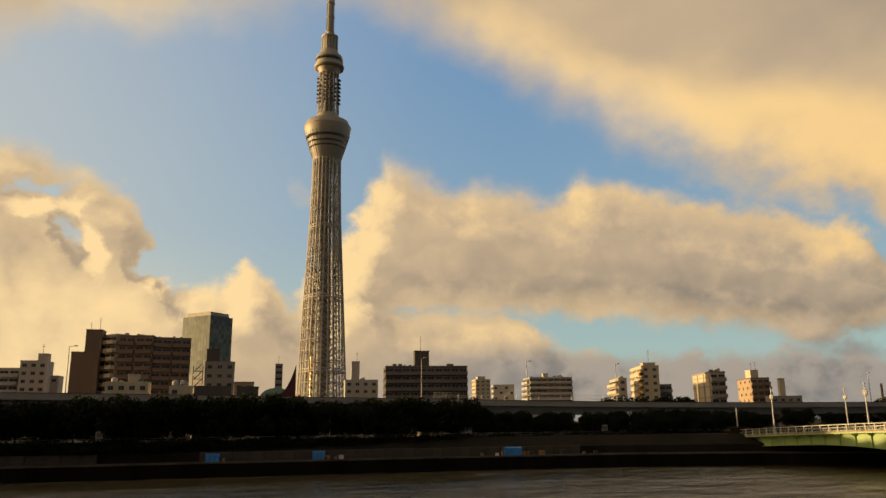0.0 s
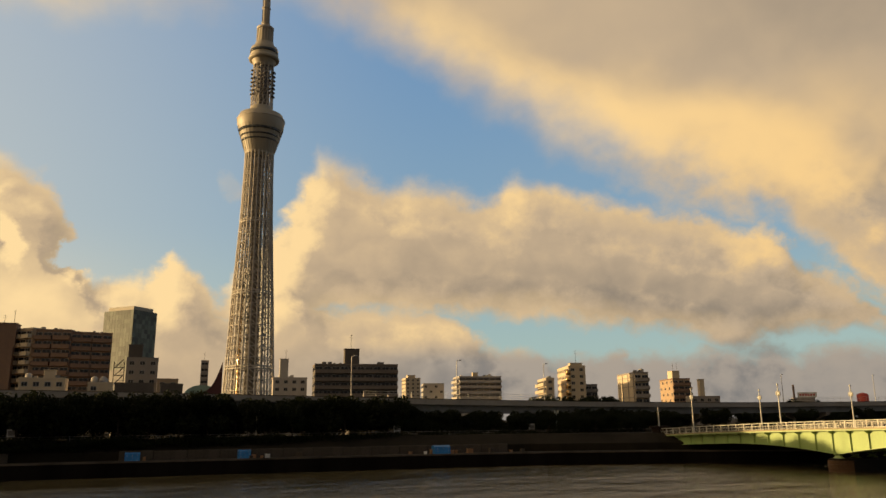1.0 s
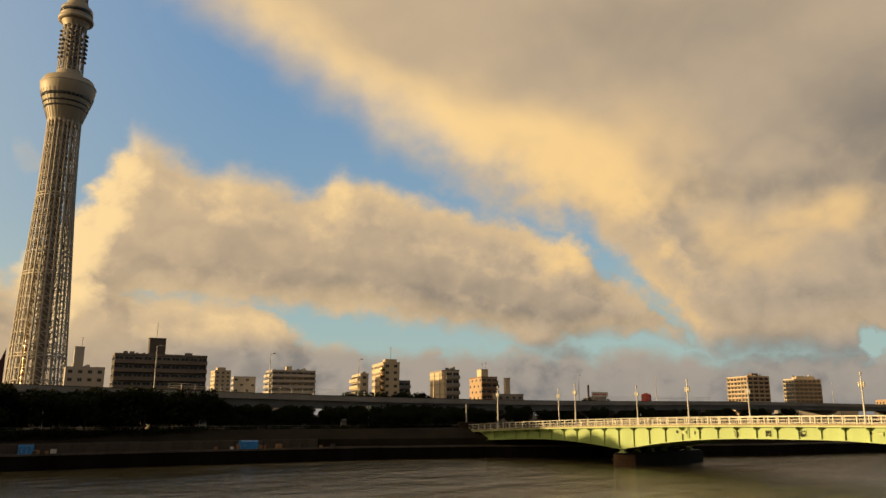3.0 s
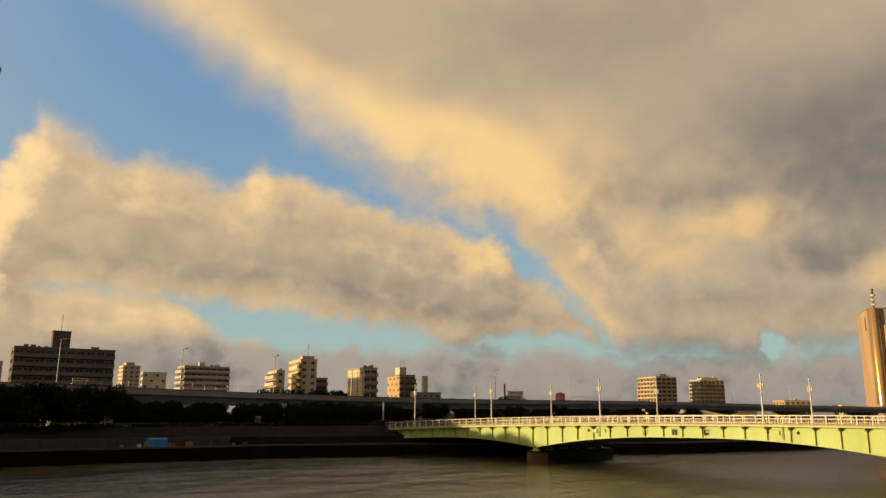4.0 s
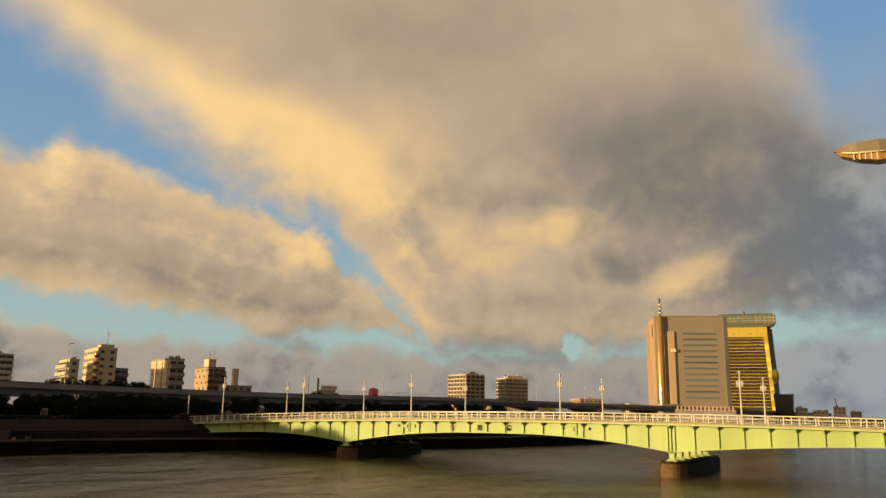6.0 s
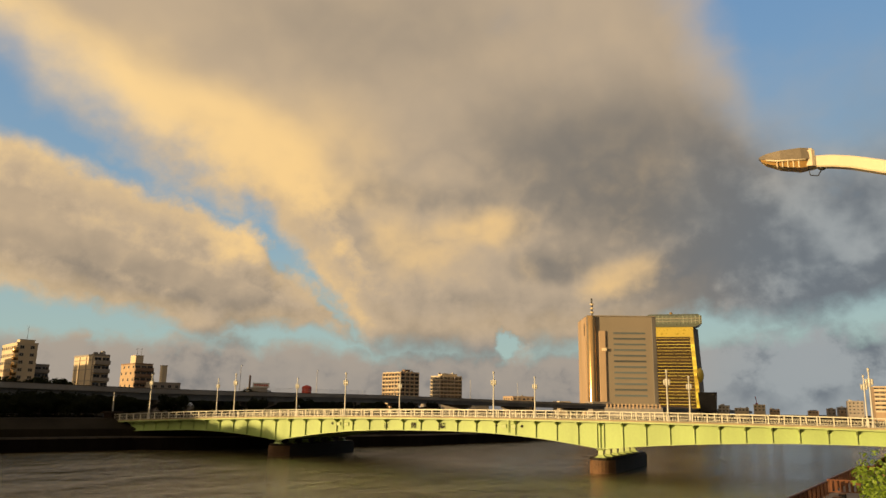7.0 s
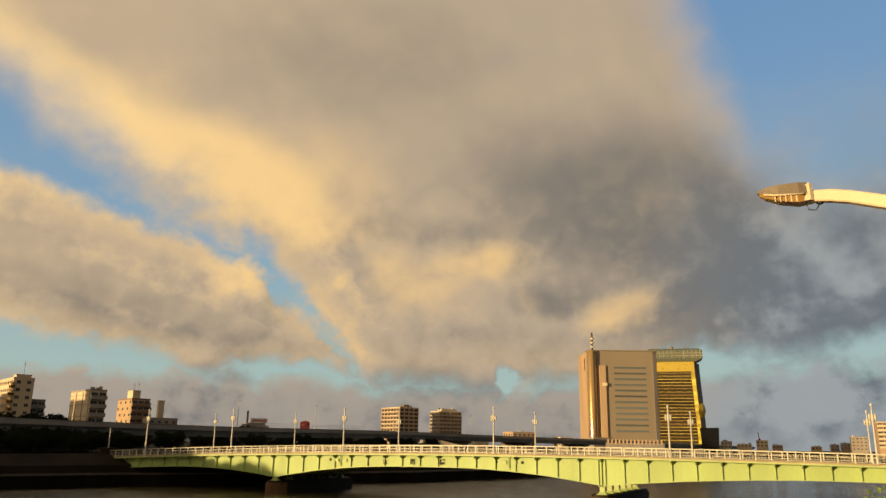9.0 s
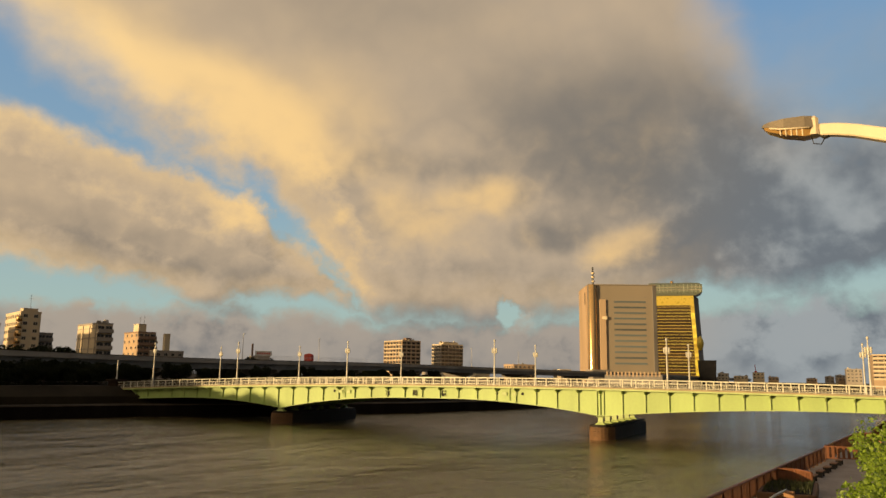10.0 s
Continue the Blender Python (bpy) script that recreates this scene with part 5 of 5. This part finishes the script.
for k, (x, y, s) in enumerate(spots):
    m = pose(x, y, BANK - 0.1, 0, 0, rnd.uniform(0, 360)) @ Matrix.Diagonal((s * 1.05, s * 1.05, s, 1))
    if k < 4:
        TREES[k].matrix_basis = m
    else:
        c = copy_thing(TREES[k % 4], m)
        c.scale = (s * 1.05, s * 1.05, s)

# clipped hedge and scrub on the far slope
for k in range(26):
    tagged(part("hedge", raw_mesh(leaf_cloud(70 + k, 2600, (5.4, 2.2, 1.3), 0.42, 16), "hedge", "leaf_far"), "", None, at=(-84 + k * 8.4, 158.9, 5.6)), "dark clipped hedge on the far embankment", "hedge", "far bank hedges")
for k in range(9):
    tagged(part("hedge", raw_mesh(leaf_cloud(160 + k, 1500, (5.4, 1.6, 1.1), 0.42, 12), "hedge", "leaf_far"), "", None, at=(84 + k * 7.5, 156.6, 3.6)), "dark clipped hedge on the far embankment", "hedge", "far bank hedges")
# shrubs added to close the deep shade beneath the crowns
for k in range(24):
    tagged(part("hedge", raw_mesh(leaf_cloud(120 + k, 1500, (5.8, 1.6, 1.5), 0.5, 12), "hedge", "leaf_far"), "", None, at=(-90 + k * 9.0, 165.0, 7.6)), "dark shrubs added to fill the shade under the far bank trees", "hedge", "far bank shrubs")

# handrail on top of the far slope
far_rail = thing("guard_rail", "thin grey guard rail along the far embankment", "railing")
p = Geo().tube((0, 0, 0), (0, 0, 1.1), 0.05, 6).mesh("post", "roof_grey")
for k in range(90):
    part("post", p, "", far_rail, at=(-80 + k * 2.5, 160.0, BANK - 0.3))
for z in (0.55, 1.0):
    part("rail", Geo().tube((-80, 160, BANK + z - 0.25), (143, 160, BANK + z - 0.25), 0.035, 6), "roof_grey", far_rail)


# ---- shelters and clutter on the far promenade ----
def tarp_shelter(x, w, high, label):
    ob = thing("tarp_shelter", label, "shelter", (x, east(x) + 2.2, 2.66), -4, "tarp shelters")
    prof = [(0, 0), (0.15, high * 0.85), (0.9, high), (2.0, high * 0.92), (2.3, 0)]
    secs = []
    for k in range(7):
        u = w * k / 6
        sag = 0.03 * math.sin(k * 2.3)
        secs.append([(u, y, z + (sag if z > 0 else 0)) for y, z in prof])
    part("tarp", Geo().sweep(secs), "tarp", ob, "creased blue tarpaulin")
    for k in range(3):
        part("rope", Geo().tube((w * (k + 0.5) / 3, 0.1, high * 0.85), (w * (k + 0.5) / 3, -0.5, 0.02), 0.008, 4), "sign_white", ob)
    part("crate", Geo().soft((w + 0.2, 0.3, 0), (w + 1.0, 1.0, 0.7), 0.04), "timber", ob)


tarp_shelter(6.9, 2.6, 1.5, "low blue tarpaulin shelter against the flood wall")
tarp_shelter(26.9, 2.3, 1.6, "small blue tarpaulin shelter against the flood wall")
tarp_shelter(66.2, 3.5, 1.7, "wide blue tarpaulin shelter against the flood wall")
rnd = random.Random(11)
for k in range(16):
    x = rnd.choice([8, 30, 38, 62, 74, 84]) + rnd.uniform(-3, 5)
    s = rnd.uniform(0.4, 0.9)
    b = thing("crate", "weathered box lying on the far promenade", "box", (x, east(x) + 2.6 + rnd.uniform(-0.8, 1.4), 2.66), rnd.uniform(-20, 20), "boxes on the promenade")
    mat = rnd.choice(["timber", "concrete", "sign_white", "tarp", "timber"])
    part("body", Geo().soft((0, 0, 0), (s * 1.4, s, s), 0.03), mat, b)
    part("lid", Geo().soft((-0.03, -0.03, s), (s * 1.4 + 0.03, s + 0.03, s + 0.07), 0.02), mat, b)
for x, z in ((-12, 7.0), (62.5, 6.5), (97, 6.3)):
    s = thing("notice_board", "small white framed notice board", "sign", (x, 160.4, BANK))
    part("board", Geo().soft((-0.8, 0, 0.9), (0.8, 0.08, 2.2), 0.03), "sign_white", s)
    part("face", Geo().box((-0.65, -0.02, 1.05), (0.65, 0.0, 1.95)), "roof_grey", s)
    for o in (-0.6, 0.6):
        part("leg", Geo().tube((o, 0.05, 0), (o, 0.05, 0.95), 0.05, 6), "steel_white", s)
for x, h in ((31.5, 5.2), (102.5, 5.0)):
    s = thing("park_lamp", "short pale park lamp among the trees", "street lamp", (x, 159.5 if x < 100 else 158, BANK - 0.2), 0, "park lamps")
    part("pole", Geo().tube((0, 0, 0), (0, 0, h), 0.08, 8), "steel_white", s)
    for o in (-0.4, 0.4):
        part("lantern", Geo().lathe([(0.1, h - 0.3), (0.22, h - 0.1), (0.24, h + 0.35), (0.05, h + 0.5)], 8, (o, 0, 0)), "lamp_glass", s)


# ---- bridge name, one sign a character ----
bridge_name = thing("name_sign", "three dark characters of the bridge's name on the girder", "sign", kind="structure")
for ch, y in (("言", 73.0), ("問", 67.3), ("橋", 61.5)):
    plate = part("plate", Geo().soft((BX - 0.05, y - 0.58, gtop(y) - 1.72), (BX - 0.01, y + 0.58, gtop(y) - 0.58), 0.01), "girder", bridge_name)
    cu = bpy.data.curves.new("character", "FONT")
    cu.body, cu.size, cu.align_x, cu.extrude, cu.offset = ch, 1.05, "CENTER", 0.02, 0.03
    cu.materials.append(M["ink"])
    tx = new("character", cu)
    tx.parent = plate
    tx.matrix_basis = pose(BX - 0.10, y, gtop(y) - 1.58, 90, 0, -90)


# ---- near terrace: timber balustrade, planters, benches ----
def fence_run(name_label, pts, post_every=1.9, high=1.15, base=2.53):
    ob = thing("terrace_fence", name_label, "fence", group="terrace fences")
    for (xa, ya), (xb, yb) in zip(pts, pts[1:]):
        L = math.hypot(xb - xa, yb - ya)
        turn = math.degrees(math.atan2(yb - ya, xb - xa))
        n = max(1, round(L / post_every))
        step = L / n
        m0 = pose(xa, ya, base, 0, 0, turn)
        for k in range(n + 1):
            part("post", shared(("post", 9), lambda: Geo().soft((-0.07, -0.07, 0), (0.07, 0.07, 1.2), 0.02), "wood_rail"), "", ob, at=m0 @ pose(k * step, 0, 0))
        part("top_rail", Geo().soft((0, -0.1, high), (L, 0.1, high + 0.1), 0.03), "wood_rail", ob, at=m0)
        part("bottom_rail", Geo().box((0, -0.04, 0.12), (L, 0.04, 0.22)), "wood_rail", ob, at=m0)
        for k in range(n):
            for j in range(6):
                part("slat", shared(("slat", 1), lambda: Geo().soft((-0.13, -0.015, 0.2), (0.13, 0.015, 1.15), 0.008), "wood_rail"), "", ob, at=m0 @ pose(k * step + step * (j + 0.5) / 6, 0, 0))
    return ob


edge = lambda x: west(x) - 0.45
fence_run("brown timber fence along the river edge", [(30, edge(30)), (44, edge(44)), (57.5, edge(57.5))])
fence_run("brown timber fence along the river edge beside benches", [(57.5, edge(57.5) + 0.02), (68, edge(68)), (78, edge(78))])
fence_run("brown timber fence stepping back from the river", [(57.5, edge(57.5)), (57.8, 2.6), (56.4, 1.6)])
fence_run("brown timber fence across the terrace", [(80, 1.0), (80.5, -1.6)])
fence_run("brown timber fence along the river edge further on", [(80, 1.0), (92, -0.6), (104, -2.2)])
fence_run("brown timber fence along the river edge further on", [(104, -2.2), (104.5, -3.6), (122, -5.2), (150, -8.2)])
for k, (x0, y0, x1, y1) in enumerate(((50.0, 1.2, 56.6, 4.4), (81.5, -5.0, 84.0, -2.4), (70.0, -4.2, 73.0, -2.6))):
    pl = thing("planter", "low stone planter with long grass", "planter", (x0, y0, 2.53), 0, "terrace planters")
    w, d = x1 - x0, y1 - y0
    part("kerb", Geo().soft((0, 0, 0), (w, d, 0.55), 0.06), "pier_stone", pl)
    part("soil", Geo().box((0.25, 0.25, 0.55), (w - 0.25, d - 0.25, 0.58)), "soil", pl)
    r = random.Random(k)
    g = Geo()
    for j in range(500):
        x, y, a, h = r.uniform(0.3, w - 0.3), r.uniform(0.3, d - 0.3), r.uniform(0, 6.3), r.uniform(0.15, 0.42)
        c, s = math.cos(a), math.sin(a)
        g.add([(x - 0.03 * s, y + 0.03 * c, 0.58), (x + 0.03 * s, y - 0.03 * c, 0.58), (x + 0.25 * h * c, y + 0.25 * h * s, 0.58 + h)], [(0, 1, 2)])
    tagged(part("grass", raw_mesh(g, "grass", "grass"), "", pl), kind="stuff")
for k in range(5):
    x = 62.0 + k * 3.4
    b = thing("bench", "small backless timber bench on the terrace", "bench", (x, edge(x) - 1.5, 2.53), -7, "terrace benches")
    for j in range(3):
        part("seat_board", Geo().soft((-0.75, -0.24 + j * 0.17, 0.42), (0.75, -0.09 + j * 0.17, 0.48), 0.015), "timber", b)
    for o in (-0.55, 0.55):
        part("leg", Geo().soft((o - 0.05, -0.2, 0), (o + 0.05, 0.24, 0.42), 0.01), "dark_metal", b)
inner_rail = thing("hand_rail", "grey steel handrail with an orange timber end post", "railing", (47.5, 2.6, 2.53))
part("tube", Geo().pipe([(-9, 1.2, 0.95), (-2, 0.5, 1.0), (0.6, 0.1, 1.0), (0.9, -0.2, 0.7), (0.95, -0.3, 0.1)], 0.07, 8), "steel_white", inner_rail, "bent steel tube")
part("end_post", Geo().soft((0.0, -0.35, 0), (0.5, 0.2, 1.0), 0.04), "timber", inner_rail)

# leafy bushes at the edge of the levee
for k, (x, y, z, rx, ry, rz, n, size) in enumerate(((7.6, -0.75, 8.1, 1.5, 0.75, 0.62, 9000, 0.05), (10.5, -1.05, 8.1, 1.7, 0.95, 0.75, 9000, 0.06), (14.5, -1.6, 8.0, 2.2, 1.2, 0.9, 8000, 0.075),
                                                   (19.0, -2.3, 7.8, 2.6, 1.3, 1.1, 7000, 0.09), (26.0, -3.4, 7.0, 3.2, 1.4, 1.2, 6000, 0.12), (36.0, -4.9, 6.0, 4.0, 1.5, 1.5, 5000, 0.16), (52.0, -6.9, 5.0, 6.0, 1.6, 2.0, 2600, 0.35), (75, -9.9, 4.6, 9.0, 1.8, 2.4, 2600, 0.4))):
    b = thing("bush", "bright green leafy bush lit by low sun", "bush", (x, y, z - rz), 0, "levee bushes")
    part("foliage", raw_mesh(leaf_cloud(200 + k, int(n * 1.8), (rx, ry, rz), size * 0.95, 22), "foliage", "leaf_near"), "", b, at=(0, 0, rz))
    g = Geo()
    r = random.Random(k)
    for j in range(9):
        g.tube((r.uniform(-0.3, 0.3) * rx, r.uniform(-0.3, 0.3) * ry, -0.6), (r.uniform(-0.8, 0.8) * rx, r.uniform(-0.8, 0.8) * ry, rz * 1.2), 0.02, 4, 0.01)
    part("stems", g, "bark", b)
fence_post = thing("timber_post", "orange-brown timber post among the bushes", "post", (70, -3.0, 2.5))
part("shaft", Geo().soft((-0.15, -0.15, 0), (0.15, 0.15, 2.6), 0.03), "timber", fence_post)

# ---- street lamp beside the camera ----
def street_lamp():
    """Arm and head hang over the levee path; the head points upstream."""
    ob = thing("street_lamp", "cream painted street lamp with a long arm and flat glazed head", "street lamp", (11.2, -4.6, LEVEE), 0)
    tip, joint = Vector((11.98, 0.75, 13.40)), Vector((12.0, -0.03, 13.32))
    tip, joint = tip - Vector((11.2, -4.6, LEVEE)), joint - Vector((11.2, -4.6, LEVEE))
    run = [(joint.x, joint.y + 0.04, joint.z - 0.165, 0.085), (joint.x - 0.01, joint.y - 0.25, joint.z - 0.195, 0.09), (joint.x - 0.02, joint.y - 0.5, joint.z - 0.25, 0.09), (joint.x - 0.05, joint.y - 0.95, joint.z - 0.40, 0.095),
           (joint.x - 0.12, joint.y - 1.5, joint.z - 0.62, 0.10), (0.62, 2.2, joint.z - 0.95, 0.115), (0.4, 1.2, joint.z - 1.6, 0.12), (0.1, 0.35, joint.z - 2.4, 0.12), (0.0, 0.2, 2.6, 0.12)]
    secs = []
    for i, (x, y, z, r) in enumerate(run):
        a, b = run[max(i - 1, 0)], run[min(i + 1, len(run) - 1)]
        d = Vector((b[0] - a[0], b[1] - a[1], b[2] - a[2])).normalized()
        up = Vector((1, 0, 0)).cross(d).normalized() * -1
        c = Vector((x, y, z))
        secs.append([c + Vector((sx * 0.07, 0, 0)) + up * (sz * r) for sx, sz in ((-1, -0.8), (-0.8, -1), (0.8, -1), (1, -0.8), (1, 0.8), (0.8, 1), (-0.8, 1), (-1, 0.8))])
    part("arm", Geo().sweep(secs), "lamp_paint", ob, "cream curved box-section arm")
    part("pole", Geo().lathe([(0.16, 0), (0.16, 0.4), (0.1, 0.5), (0.085, 2.9)], 14, (0, 0.2, 0)), "lamp_paint", ob)
    part("socket", Geo().soft((joint.x - 0.13, joint.y - 0.02, joint.z - 0.25), (joint.x + 0.13, joint.y + 0.13, joint.z + 0.03), 0.04), "lamp_paint", ob)
    L = 0.80
    head = []
    for u, w, up, dn in ((0.0, 0.15, 0.035, -0.27), (0.12, 0.18, 0.05, -0.275), (0.45, 0.17, 0.05, -0.215), (0.68, 0.12, 0.025, -0.14), (0.78, 0.05, 0.0, -0.075), (0.80, 0.02, -0.02, -0.05)):
        y = joint.y + 0.06 + u * 0.86
        zc = joint.z
        head.append([(joint.x - w, y, zc + dn * 0.55), (joint.x - w * 0.8, y, zc + up * 0.7), (joint.x, y, zc + up), (joint.x + w * 0.8, y, zc + up * 0.7), (joint.x + w, y, zc + dn * 0.55)])
    part("head_shell", Geo().sweep(head), "lamp_body", ob, "grey metal lamp head")
    lens = []
    for u, w, dn in ((0.03, 0.14, -0.26), (0.14, 0.165, -0.268), (0.45, 0.155, -0.21), (0.68, 0.105, -0.13), (0.76, 0.05, -0.075)):
        y = joint.y + 0.06 + u * 0.86
        zc = joint.z
        lens.append([(joint.x - w, y, zc + dn * 0.56), (joint.x + w, y, zc + dn * 0.56), (joint.x + w * 0.8, y, zc + dn), (joint.x - w * 0.8, y, zc + dn)])
    bowl = part("lens", Geo().sweep(lens), "lamp_lens", ob, "amber-tinted ribbed glass bowl")
    for k in range(5):
        u = 0.16 + 0.085 * k
        part("lens_rib", Geo().tube((joint.x - 0.165, joint.y + 0.06 + u * 0.86, joint.z - 0.15), (joint.x - 0.13, joint.y + 0.06 + u * 0.86, joint.z - 0.27 + 0.1 * u), 0.012, 5), "lamp_paint", bowl)
    part("frame_strip", Geo().pipe([(joint.x - 0.175, joint.y + 0.1, joint.z - 0.16), (joint.x - 0.18, joint.y + 0.5, joint.z - 0.135), (joint.x - 0.125, joint.y + 0.64, joint.z - 0.09)], 0.014, 6), "lamp_paint", ob)
    part("sensor", Geo().lathe([(0.03, 0), (0.055, 0.02), (0.055, 0.08), (0.02, 0.11)], 10, (joint.x, joint.y - 0.1, joint.z - 0.30)), "dark_metal", ob)
    part("cable", Geo().pipe([(joint.x, joint.y - 0.1, joint.z - 0.28), (joint.x, joint.y - 0.04, joint.z - 0.38), (joint.x, joint.y + 0.06, joint.z - 0.36), (joint.x, joint.y + 0.08, joint.z - 0.26)], 0.009, 5), "dark_metal", ob)


street_lamp()
